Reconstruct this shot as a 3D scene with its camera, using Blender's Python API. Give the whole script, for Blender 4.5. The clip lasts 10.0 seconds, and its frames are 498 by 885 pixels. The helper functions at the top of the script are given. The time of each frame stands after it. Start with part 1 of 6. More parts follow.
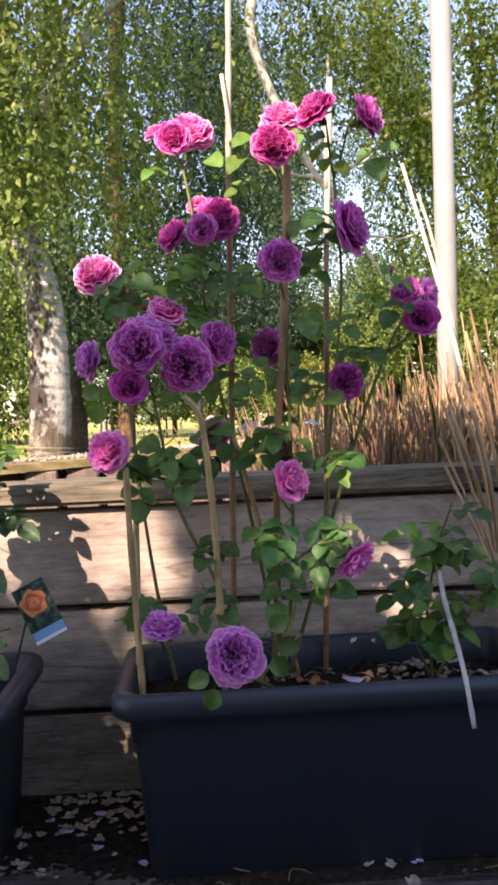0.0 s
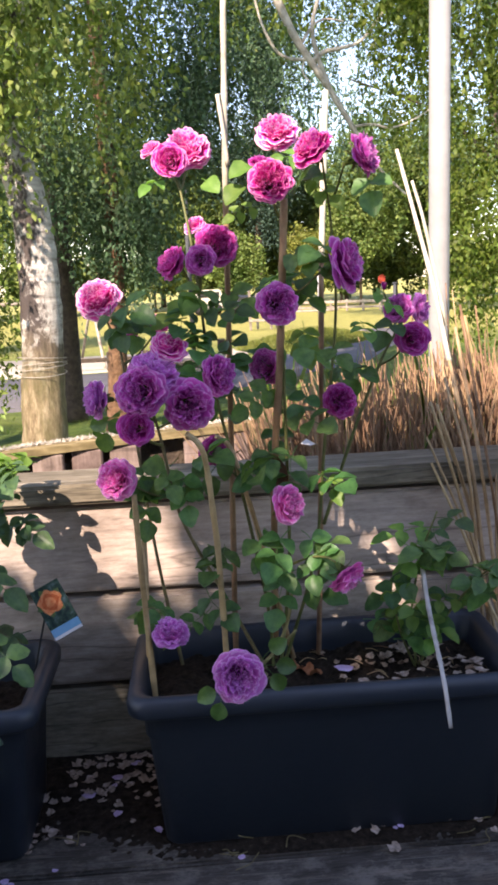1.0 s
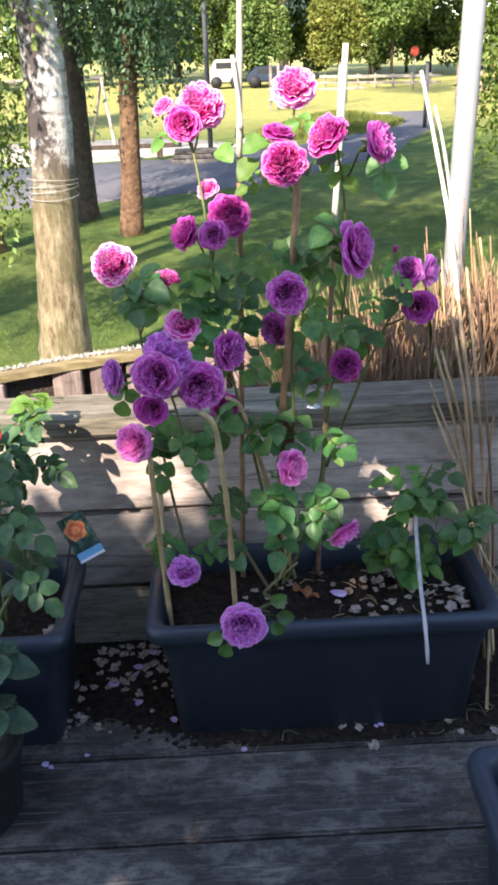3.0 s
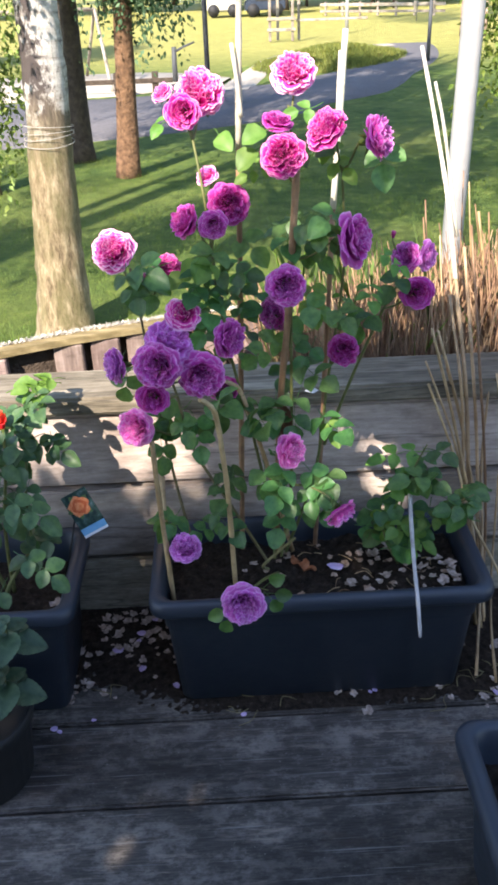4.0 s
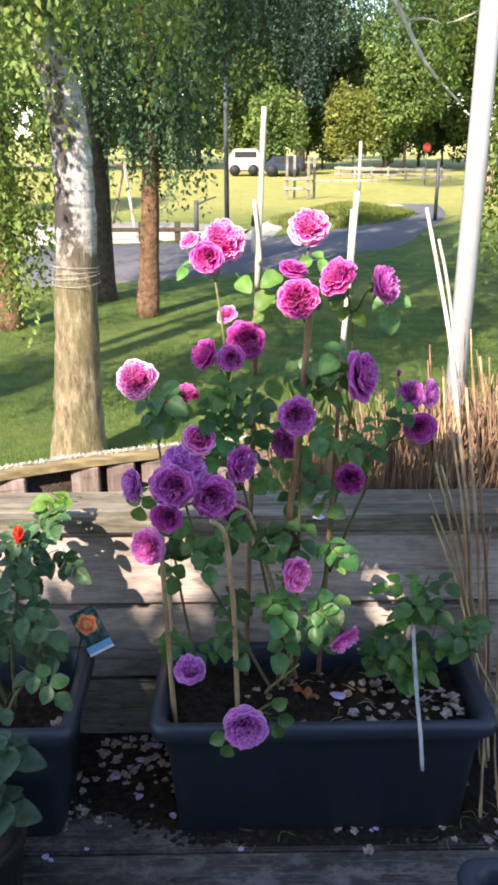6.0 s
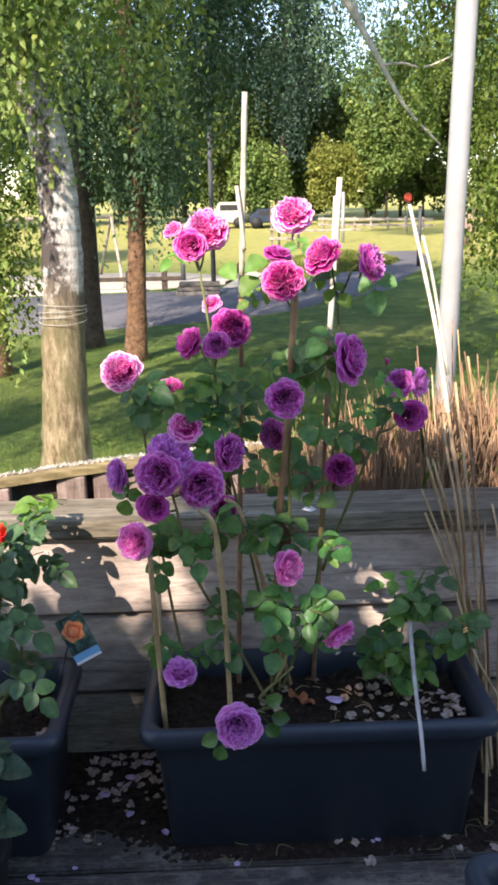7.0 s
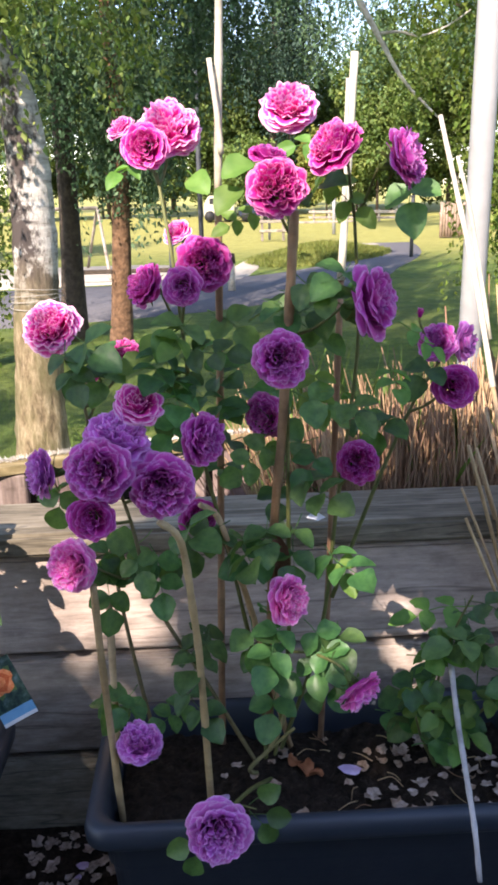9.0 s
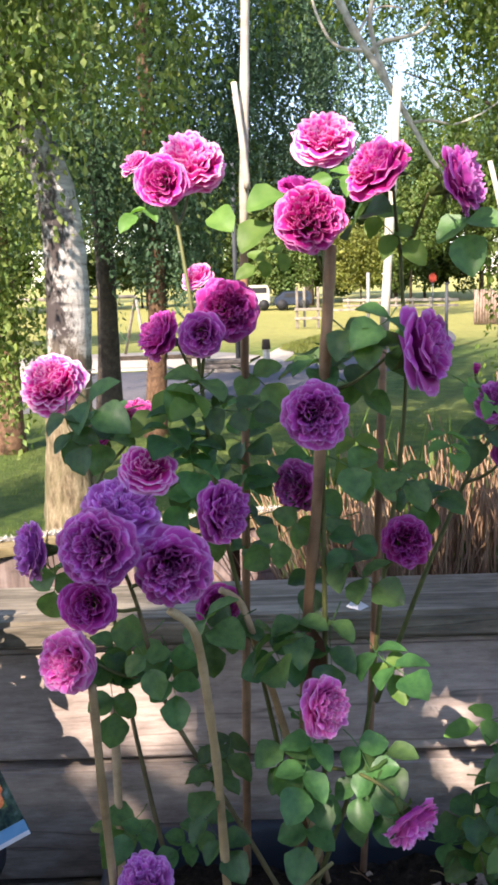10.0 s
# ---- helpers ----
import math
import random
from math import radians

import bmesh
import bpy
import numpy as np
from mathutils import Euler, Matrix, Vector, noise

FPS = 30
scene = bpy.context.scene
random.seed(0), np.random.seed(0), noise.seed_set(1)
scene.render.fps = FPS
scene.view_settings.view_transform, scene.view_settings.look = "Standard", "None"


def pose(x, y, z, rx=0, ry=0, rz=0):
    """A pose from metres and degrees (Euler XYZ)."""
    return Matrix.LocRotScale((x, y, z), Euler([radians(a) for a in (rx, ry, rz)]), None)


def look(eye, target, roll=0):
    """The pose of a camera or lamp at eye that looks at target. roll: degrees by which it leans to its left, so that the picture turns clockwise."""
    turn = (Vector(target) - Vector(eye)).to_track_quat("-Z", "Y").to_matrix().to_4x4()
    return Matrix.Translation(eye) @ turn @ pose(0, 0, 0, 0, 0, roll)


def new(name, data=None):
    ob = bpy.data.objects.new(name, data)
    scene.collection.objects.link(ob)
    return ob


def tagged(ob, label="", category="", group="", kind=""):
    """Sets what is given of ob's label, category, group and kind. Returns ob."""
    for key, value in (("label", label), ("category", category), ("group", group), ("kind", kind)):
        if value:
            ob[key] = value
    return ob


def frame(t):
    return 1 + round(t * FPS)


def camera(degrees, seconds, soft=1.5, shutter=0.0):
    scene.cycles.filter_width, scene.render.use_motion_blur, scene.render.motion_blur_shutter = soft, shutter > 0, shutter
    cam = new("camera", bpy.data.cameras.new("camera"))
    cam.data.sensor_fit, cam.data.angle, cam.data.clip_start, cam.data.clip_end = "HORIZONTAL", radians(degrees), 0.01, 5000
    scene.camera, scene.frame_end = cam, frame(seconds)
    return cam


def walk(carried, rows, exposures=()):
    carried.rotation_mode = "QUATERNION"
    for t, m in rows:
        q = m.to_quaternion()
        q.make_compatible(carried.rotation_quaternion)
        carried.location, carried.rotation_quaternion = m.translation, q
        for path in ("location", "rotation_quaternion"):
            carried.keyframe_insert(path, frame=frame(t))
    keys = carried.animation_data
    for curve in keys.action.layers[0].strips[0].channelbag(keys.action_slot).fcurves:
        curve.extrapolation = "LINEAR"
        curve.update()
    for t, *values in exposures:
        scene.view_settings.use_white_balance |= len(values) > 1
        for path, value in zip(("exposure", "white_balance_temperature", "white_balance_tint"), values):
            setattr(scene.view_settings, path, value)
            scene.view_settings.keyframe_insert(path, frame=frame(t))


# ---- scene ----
cam = camera(32.9, 10.0, soft=3.2)
PATH = [
    (0, (-0.0318, -0.0248, 0.6210), (0.0636, 1.9719, 0.5542), -2.30),
    (0.5, (-0.0406, -0.0353, 0.7366), (0.0598, 1.9507, 0.5236), -2.55),
    (1, (-0.0372, -0.0750, 0.8451), (0.0657, 1.8880, 0.4761), -2.78),
    (1.5, (-0.0269, -0.1016, 0.9473), (0.0595, 1.8291, 0.4325), -2.78),
    (2, (-0.0218, -0.0903, 1.0259), (0.0503, 1.8033, 0.3862), -2.89),
    (2.5, (-0.0118, -0.0759, 1.0714), (0.0368, 1.7651, 0.2915), -2.76),
    (3, (-0.0161, -0.0719, 1.1255), (0.0247, 1.7398, 0.2794), -2.08),
    (4.3, (-0.0134, -0.0696, 1.2370), (0.0229, 1.6705, 0.2517), -2.19),
    (4.5, (-0.0003, -0.0700, 1.2655), (0.0188, 1.6711, 0.2817), -2.21),
    (5, (0.0010, -0.0846, 1.2927), (0.0206, 1.6769, 0.3458), -1.30),
    (5.5, (-0.0110, -0.1030, 1.2603), (0.0209, 1.7099, 0.4163), -0.16),
    (5.7, (-0.0220, -0.1136, 1.2377), (0.0121, 1.7303, 0.4638), 0.04),
    (6.8, (-0.0221, -0.1507, 1.1312), (0.0102, 1.7676, 0.5665), -1.30),
    (7, (-0.0192, -0.1330, 1.1069), (0.0371, 1.7841, 0.5398), -1.12),
    (7.5, (-0.0123, -0.0496, 1.0578), (0.0661, 1.8594, 0.4664), -1.48),
    (8, (-0.0154, 0.0544, 1.0111), (0.0582, 1.9564, 0.3972), -2.78),
    (8.5, (-0.0104, 0.1424, 0.9937), (0.0674, 2.0446, 0.3807), -2.53),
    (9, (0.0030, 0.2328, 0.9826), (0.0774, 2.1463, 0.4056), -1.49),
    (9.5, (0.0125, 0.2922, 0.9607), (0.0472, 2.2272, 0.4559), -1.41),
    (10, (0.0135, 0.3629, 0.9311), (0.0119, 2.3269, 0.5533), -1.80),
]
walk(cam, [(t, look(eye, target, roll)) for t, eye, target, roll in PATH], exposures=[(0.0, 1.48, 7800, 27), (2.0, 1.68, 6800, 20), (3.0, 1.8, 6700, 17), (5.5, 1.74, 6700, 16), (7.0, 1.5, 6900, 18), (8.0, 1.55, 6900, 20), (10.0, 1.55, 6800, 22)])

# ---- light ----
world = bpy.data.worlds.new("sky")
scene.world = world
world.use_nodes = True
wn = world.node_tree
sky = wn.nodes.new("ShaderNodeTexSky")
sky.sky_type, sky.sun_disc = "NISHITA", False
SUN_WAY = Vector((0.47, 0.88, -0.80)).normalized()
sky.sun_elevation = math.asin(-SUN_WAY.z)
sky.sun_rotation = math.atan2(-SUN_WAY.x, -SUN_WAY.y)
sky.air_density, sky.dust_density, sky.ozone_density = 1.0, 0.4, 1.8
wn.links.new(sky.outputs[0], wn.nodes["Background"].inputs[0])
wn.nodes["Background"].inputs[1].default_value = 0.15
sun = new("sun", bpy.data.lights.new("sun", "SUN"))
sun.data.energy, sun.data.angle, sun.data.color = 4.5, radians(0.45), (1.0, 0.93, 0.81)
sun.rotation_mode = "QUATERNION"
sun.rotation_quaternion = SUN_WAY.to_track_quat("-Z", "Y")


# ---- materials ----
def material(name, rough=0.6, metal=0.0, spec=0.5):
    m = bpy.data.materials.new(name)
    m.use_nodes = True
    b = m.node_tree.nodes["Principled BSDF"]
    b.inputs["Roughness"].default_value = rough
    b.inputs["Metallic"].default_value = metal
    b.inputs["Specular IOR Level"].default_value = spec
    return m, m.node_tree, b


def node(nt, kind, **sockets):
    n = nt.nodes.new(kind)
    for k, v in sockets.items():
        n.inputs[k.replace("_", " ")].default_value = v
    return n


def coords(nt, scale=(1, 1, 1), source="Object"):
    tc = nt.nodes.new("ShaderNodeTexCoord")
    mp = nt.nodes.new("ShaderNodeMapping")
    mp.inputs["Scale"].default_value = scale
    nt.links.new(tc.outputs[source], mp.inputs["Vector"])
    return mp.outputs[0]


def noise_tex(nt, vec, scale, detail=4.0, rough=0.55):
    n = node(nt, "ShaderNodeTexNoise", Scale=scale, Detail=detail, Roughness=rough)
    nt.links.new(vec, n.inputs["Vector"])
    return n.outputs["Fac"]


def ramp(nt, fac, stops):
    r = nt.nodes.new("ShaderNodeValToRGB")
    el = r.color_ramp.elements
    while len(el) < len(stops):
        el.new(0.5)
    for e, (p, c) in zip(el, stops):
        e.position, e.color = p, (*c, 1)
    nt.links.new(fac, r.inputs[0])
    return r.outputs[0]


def mix(nt, fac, a, b, mode="MIX"):
    n = nt.nodes.new("ShaderNodeMix")
    n.data_type, n.blend_type = "RGBA", mode
    for s, v in ((n.inputs[0], fac), (n.inputs[6], a), (n.inputs[7], b)):
        if isinstance(v, (int, float)):
            s.default_value = v
        elif isinstance(v, tuple):
            s.default_value = (*v, 1)
        else:
            nt.links.new(v, s)
    return n.outputs[2]


def bump(nt, bsdf, height, strength, distance=0.01):
    n = node(nt, "ShaderNodeBump", Strength=strength, Distance=distance)
    nt.links.new(height, n.inputs["Height"])
    nt.links.new(n.outputs[0], bsdf.inputs["Normal"])


def rand_hue(nt, col, hue=0.02, val=0.25, island=False):
    if island:
        src = nt.nodes.new("ShaderNodeNewGeometry").outputs["Random Per Island"]
    else:
        src = nt.nodes.new("ShaderNodeObjectInfo").outputs["Random"]
    h = nt.nodes.new("ShaderNodeHueSaturation")
    for sock, spread, mid in (("Hue", hue, 0.5), ("Value", val, 1.0)):
        mr = nt.nodes.new("ShaderNodeMapRange")
        mr.inputs["To Min"].default_value = mid - spread
        mr.inputs["To Max"].default_value = mid + spread
        if sock == "Hue":
            mt = node(nt, "ShaderNodeMath")
            mt.operation = "FRACT"
            ml = nt.nodes.new("ShaderNodeMath")
            ml.operation = "MULTIPLY"
            ml.inputs[1].default_value = 7.31
            nt.links.new(src, ml.inputs[0])
            nt.links.new(ml.outputs[0], mt.inputs[0])
            nt.links.new(mt.outputs[0], mr.inputs["Value"])
        else:
            nt.links.new(src, mr.inputs["Value"])
        nt.links.new(mr.outputs[0], h.inputs[sock])
    nt.links.new(col, h.inputs["Color"])
    return h.outputs[0]


def leafy(name, dark, light, rough=0.5, through_share=0.35, scale=30, island=True, hue=0.02, val=0.35, spec=0.22):
    m, nt, b = material(name, rough, 0, spec)
    c = ramp(nt, noise_tex(nt, coords(nt), scale, 3), [(0.3, dark), (0.7, light)])
    c = rand_hue(nt, c, hue, val, island)
    nt.links.new(c, b.inputs["Base Color"])
    tr = nt.nodes.new("ShaderNodeBsdfTranslucent")
    tint = mix(nt, 1.0, c, (1.2, 1.3, 0.55), "MULTIPLY")
    nt.links.new(tint, tr.inputs["Color"])
    ms = nt.nodes.new("ShaderNodeMixShader")
    ms.inputs[0].default_value = through_share
    nt.links.new(b.outputs[0], ms.inputs[1])
    nt.links.new(tr.outputs[0], ms.inputs[2])
    nt.links.new(ms.outputs[0], nt.nodes["Material Output"].inputs["Surface"])
    return m


def wood(name, dark, mid, pale, grain=(9.0, 170.0, 170.0), rough=0.75, stain_scale=4.0, scuff=0.0, island=False, crack=0.0):
    m, nt, b = material(name, rough, 0, 0.3)
    info = nt.nodes.new("ShaderNodeObjectInfo")
    sc = nt.nodes.new("ShaderNodeVectorMath")
    sc.operation = "SCALE"
    sc.inputs[0].default_value = (37.0, 91.0, 53.0)
    nt.links.new(info.outputs["Random"], sc.inputs["Scale"])

    def shifted(scale):
        add = nt.nodes.new("ShaderNodeVectorMath")
        nt.links.new(coords(nt, scale), add.inputs[0])
        nt.links.new(sc.outputs[0], add.inputs[1])
        return add.outputs[0]

    fine = noise_tex(nt, shifted(grain), 1.0, 5, 0.6)
    bands = noise_tex(nt, shifted(tuple(g * 0.22 for g in grain)), 1.0, 4, 0.6)
    big = noise_tex(nt, shifted((1, 1.6, 1.6)), stain_scale, 6, 0.65)
    both = nt.nodes.new("ShaderNodeMath")
    both.operation = "ADD"
    half = nt.nodes.new("ShaderNodeMath")
    half.operation = "MULTIPLY"
    half.inputs[1].default_value = 0.5
    nt.links.new(fine, both.inputs[0])
    nt.links.new(bands, both.inputs[1])
    nt.links.new(both.outputs[0], half.inputs[0])
    c = ramp(nt, half.outputs[0], [(0.34, dark), (0.5, mid), (0.66, pale)])
    c = mix(nt, 0.8, c, ramp(nt, big, [(0.32, (0.5, 0.48, 0.46)), (0.55, (1, 1, 1))]), "MULTIPLY")
    blot = noise_tex(nt, shifted((14, 34, 34)), 1.0, 8, 0.75)
    c = mix(nt, 0.5, c, ramp(nt, blot, [(0.36, (0.52, 0.5, 0.48)), (0.5, (1, 1, 1)), (0.64, (1.25, 1.25, 1.25))]), "MULTIPLY")
    if crack:
        split = noise_tex(nt, shifted((1.5, crack, crack)), 1.0, 3, 0.5)
        c = mix(nt, ramp(nt, split, [(0.485, (0, 0, 0)), (0.5, (0.6,) * 3), (0.515, (0, 0, 0))]), c, tuple(v * 0.25 for v in dark))
    if scuff:
        worn = noise_tex(nt, shifted((5, 16, 16)), 1.0, 8, 0.75)
        c = mix(nt, ramp(nt, worn, [(0.52, (0, 0, 0)), (0.68, (scuff,) * 3)]), c, pale)
    c = rand_hue(nt, c, 0.01, 0.14, island)
    nt.links.new(c, b.inputs["Base Color"])
    bump(nt, b, half.outputs[0], 0.55, 0.004)
    return m


M = {}
# deck: bluish dark boards with pale dust, fine grain and scratches
m, nt, b = material("deck_wood", 0.6, 0, 0.35)
info = nt.nodes.new("ShaderNodeObjectInfo")
shift = nt.nodes.new("ShaderNodeVectorMath")
shift.operation = "SCALE"
shift.inputs[0].default_value = (37.0, 91.0, 53.0)
nt.links.new(info.outputs["Random"], shift.inputs["Scale"])


def moved(scale):
    add = nt.nodes.new("ShaderNodeVectorMath")
    nt.links.new(coords(nt, scale), add.inputs[0])
    nt.links.new(shift.outputs[0], add.inputs[1])
    return add.outputs[0]


dust = noise_tex(nt, moved((16, 26, 26)), 1.0, 12, 0.8)
patch = noise_tex(nt, moved((2.5, 3.5, 3.5)), 1.0, 5, 0.6)
grain = noise_tex(nt, moved((34, 330, 330)), 1.0, 4, 0.6)
line = noise_tex(nt, moved((5, 240, 240)), 1.0, 3, 0.5)
speck = noise_tex(nt, moved((190, 240, 240)), 1.0, 2, 0.5)
c = ramp(nt, grain, [(0.3, (0.03, 0.027, 0.025)), (0.7, (0.088, 0.079, 0.072))])
c = mix(nt, ramp(nt, dust, [(0.48, (0, 0, 0)), (0.6, (0.85, 0.85, 0.85))]), c, (0.195, 0.176, 0.16))
wear = noise_tex(nt, moved((7, 60, 60)), 1.0, 9, 0.78)
c = mix(nt, ramp(nt, wear, [(0.54, (0, 0, 0)), (0.66, (0.75, 0.75, 0.75))]), c, (0.26, 0.22, 0.188))
bare = noise_tex(nt, moved((4, 9, 9)), 1.0, 6, 0.65)
c = mix(nt, ramp(nt, bare, [(0.58, (0, 0, 0)), (0.7, (0.55, 0.55, 0.55))]), c, (0.15, 0.105, 0.075))
c = mix(nt, 0.8, c, ramp(nt, patch, [(0.4, (0.3, 0.285, 0.27)), (0.6, (1.1, 1.06, 1.02))]), "MULTIPLY")
c = mix(nt, ramp(nt, line, [(0.63, (0, 0, 0)), (0.69, (0.6, 0.6, 0.6))]), c, (0.2, 0.19, 0.18))
c = mix(nt, ramp(nt, speck, [(0.7, (0, 0, 0)), (0.76, (0.6, 0.6, 0.6))]), c, (0.26, 0.24, 0.22))
nt.links.new(rand_hue(nt, c, 0.01, 0.12), b.inputs["Base Color"])
bump(nt, b, grain, 0.4, 0.003)
M["deck"] = m
M["wall"] = wood("wall_wood", (0.28, 0.23, 0.198), (0.39, 0.322, 0.278), (0.48, 0.41, 0.36), (30.0, 200.0, 200.0), 0.55, crack=16.0)
# lowest plank: darker, slightly greener wood than the planks above
M["wall_low"] = wood("low_wall_wood", (0.15, 0.135, 0.105), (0.27, 0.24, 0.19), (0.4, 0.355, 0.295), (30.0, 160.0, 160.0), 0.7, crack=16.0)
M["edgeboard"] = wood("edging_wood", (0.13, 0.095, 0.082), (0.21, 0.155, 0.135), (0.3, 0.235, 0.21), (160.0, 160.0, 20.0), crack=14.0)
M["cap"] = wood("cap_wood", (0.1, 0.084, 0.06), (0.205, 0.173, 0.13), (0.37, 0.32, 0.25), (8.0, 110.0, 110.0), crack=34.0)
M["mossy"] = wood("mossy_wood", (0.09, 0.075, 0.03), (0.22, 0.18, 0.085), (0.38, 0.32, 0.17), (9.0, 90.0, 90.0))
M["farwood"] = wood("weathered_wood", (0.16, 0.13, 0.1), (0.28, 0.24, 0.19), (0.42, 0.37, 0.3), (6.0, 6.0, 6.0))
M["sandwood"] = wood("pale_timber", (0.4, 0.36, 0.3), (0.52, 0.47, 0.4), (0.64, 0.59, 0.5), (6.0, 6.0, 6.0))
M["stackwood"] = wood("dark_timber", (0.07, 0.06, 0.05), (0.13, 0.115, 0.1), (0.22, 0.2, 0.17), (6.0, 6.0, 6.0))
M["cane"] = wood("bamboo", (0.3, 0.19, 0.09), (0.46, 0.32, 0.17), (0.6, 0.46, 0.28), (40.0, 40.0, 6.0), 0.5)
M["cane_brown"] = wood("brown_cane", (0.16, 0.08, 0.04), (0.26, 0.14, 0.08), (0.36, 0.22, 0.13), (40.0, 40.0, 6.0), 0.55)
M["cane_pale"] = wood("pale_cane", (0.44, 0.395, 0.3), (0.58, 0.535, 0.43), (0.7, 0.655, 0.56), (40.0, 40.0, 6.0), 0.5)
M["greystick"] = wood("bleached_stick", (0.24, 0.23, 0.235), (0.4, 0.385, 0.385), (0.54, 0.52, 0.52), (40.0, 40.0, 6.0), 0.6)
M["reed"] = wood("dry_reed", (0.11, 0.06, 0.033), (0.235, 0.14, 0.078), (0.5, 0.355, 0.205), (30.0, 30.0, 3.0), 0.7, island=True)


def plastic(name, col, rough=0.36):
    m, nt, b = material(name, rough)
    n = noise_tex(nt, coords(nt), 90, 3)
    dust = noise_tex(nt, coords(nt), 7, 5, 0.65)
    c = mix(nt, ramp(nt, dust, [(0.5, (0, 0, 0)), (0.8, (0.35, 0.35, 0.35))]), col, tuple(v * 1.6 + 0.008 for v in col))
    nt.links.new(c, b.inputs["Base Color"])
    nt.links.new(ramp(nt, dust, [(0.3, (rough,) * 3), (0.8, (rough + 0.25,) * 3)]), b.inputs["Roughness"])
    bump(nt, b, n, 0.12, 0.002)
    return m


M["planter"] = plastic("dark_plastic", (0.018, 0.026, 0.040))
M["pot"] = plastic("black_plastic", (0.009, 0.009, 0.01), 0.6)

m, nt, b = material("soil", 0.95, 0, 0.15)
n1 = noise_tex(nt, coords(nt), 70, 8, 0.7)
nt.links.new(ramp(nt, n1, [(0.35, (0.016, 0.012, 0.009)), (0.58, (0.05, 0.036, 0.027)), (0.78, (0.13, 0.095, 0.07))]), b.inputs["Base Color"])
bump(nt, b, n1, 1.0, 0.02)
M["soil"] = m

m, nt, b = material("lawn", 0.85, 0, 0.2)
big = noise_tex(nt, coords(nt), 0.45, 5, 0.6)
mid = noise_tex(nt, coords(nt), 4.0, 6, 0.7)
fine = noise_tex(nt, coords(nt), 60.0, 4, 0.7)
c = ramp(nt, mid, [(0.3, (0.05, 0.1, 0.022)), (0.55, (0.13, 0.195, 0.042)), (0.75, (0.27, 0.31, 0.08))])
c = mix(nt, ramp(nt, big, [(0.45, (0, 0, 0)), (0.7, (0.5, 0.5, 0.5))]), c, (0.28, 0.29, 0.08))
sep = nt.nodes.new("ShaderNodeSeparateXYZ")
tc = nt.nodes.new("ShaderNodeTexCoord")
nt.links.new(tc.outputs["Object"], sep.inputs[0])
# blends the lawn to a paler yellow between y 20 and 28
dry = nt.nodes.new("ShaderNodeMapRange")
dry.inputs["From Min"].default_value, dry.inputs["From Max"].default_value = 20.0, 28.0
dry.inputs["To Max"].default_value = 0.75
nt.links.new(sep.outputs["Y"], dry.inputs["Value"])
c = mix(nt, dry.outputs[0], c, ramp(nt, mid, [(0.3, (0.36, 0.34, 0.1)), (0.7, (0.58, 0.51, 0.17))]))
c = mix(nt, 0.6, c, ramp(nt, fine, [(0.3, (0.45, 0.45, 0.4)), (0.7, (1.3, 1.3, 1.2))]), "MULTIPLY")
nt.links.new(c, b.inputs["Base Color"])
bump(nt, b, fine, 1.0, 0.05)
M["lawn"] = m


def mottled(name, a, c2, scale, rough=0.85, strength=0.4, dist=0.01, detail=6):
    m, nt, b = material(name, rough, 0, 0.3)
    f = noise_tex(nt, coords(nt), scale, detail, 0.65)
    g = noise_tex(nt, coords(nt), scale * 0.12, 4, 0.6)
    c = ramp(nt, f, [(0.3, a), (0.7, c2)])
    c = mix(nt, 0.5, c, ramp(nt, g, [(0.3, (0.7, 0.7, 0.7)), (0.7, (1.15, 1.15, 1.15))]), "MULTIPLY")
    nt.links.new(c, b.inputs["Base Color"])
    bump(nt, b, f, strength, dist)
    return m


M["fray"] = mottled("frayed_matting", (0.5, 0.46, 0.4), (0.75, 0.72, 0.66), 80)
M["string"] = mottled("pale_string", (0.3, 0.28, 0.25), (0.5, 0.47, 0.42), 90)
M["asphalt"] = mottled("asphalt", (0.085, 0.082, 0.088), (0.145, 0.138, 0.142), 25)
M["sand"] = mottled("sand", (0.33, 0.29, 0.23), (0.43, 0.385, 0.32), 12)
M["barkdark"] = mottled("dark_bark", (0.035, 0.026, 0.02), (0.10, 0.075, 0.055), 14, 0.95, 1.0, 0.03)
M["barkbrown"] = mottled("brown_bark", (0.06, 0.032, 0.018), (0.23, 0.13, 0.072), 16, 0.95, 1.0, 0.03)
M["limb"] = mottled("pale_bark", (0.26, 0.22, 0.17), (0.66, 0.6, 0.5), 14, 0.9, 0.8, 0.02)
M["steel"] = mottled("galvanised_paint", (0.29, 0.288, 0.28), (0.35, 0.348, 0.34), 18, 0.5, 0.05, 0.002)
M["greypost"] = mottled("grey_post", (0.10, 0.11, 0.12), (0.16, 0.17, 0.18), 18, 0.5, 0.05, 0.002)
M["darkpost"] = mottled("dark_post", (0.04, 0.045, 0.05), (0.075, 0.08, 0.085), 18, 0.6, 0.05, 0.002)
M["stem"] = mottled("rose_stem", (0.08, 0.1, 0.03), (0.17, 0.17, 0.06), 60, 0.6, 0.2, 0.002)
M["woodystem"] = mottled("woody_stem", (0.12, 0.1, 0.05), (0.24, 0.2, 0.1), 60, 0.7, 0.3, 0.002)
M["cut_stem"] = mottled("pale_stem", (0.16, 0.15, 0.06), (0.34, 0.3, 0.14), 60, 0.65, 0.2, 0.002)
M["petal_dry"] = mottled("dry_petal", (0.2, 0.145, 0.11), (0.57, 0.46, 0.4), 90, 0.8, 0.3, 0.003)
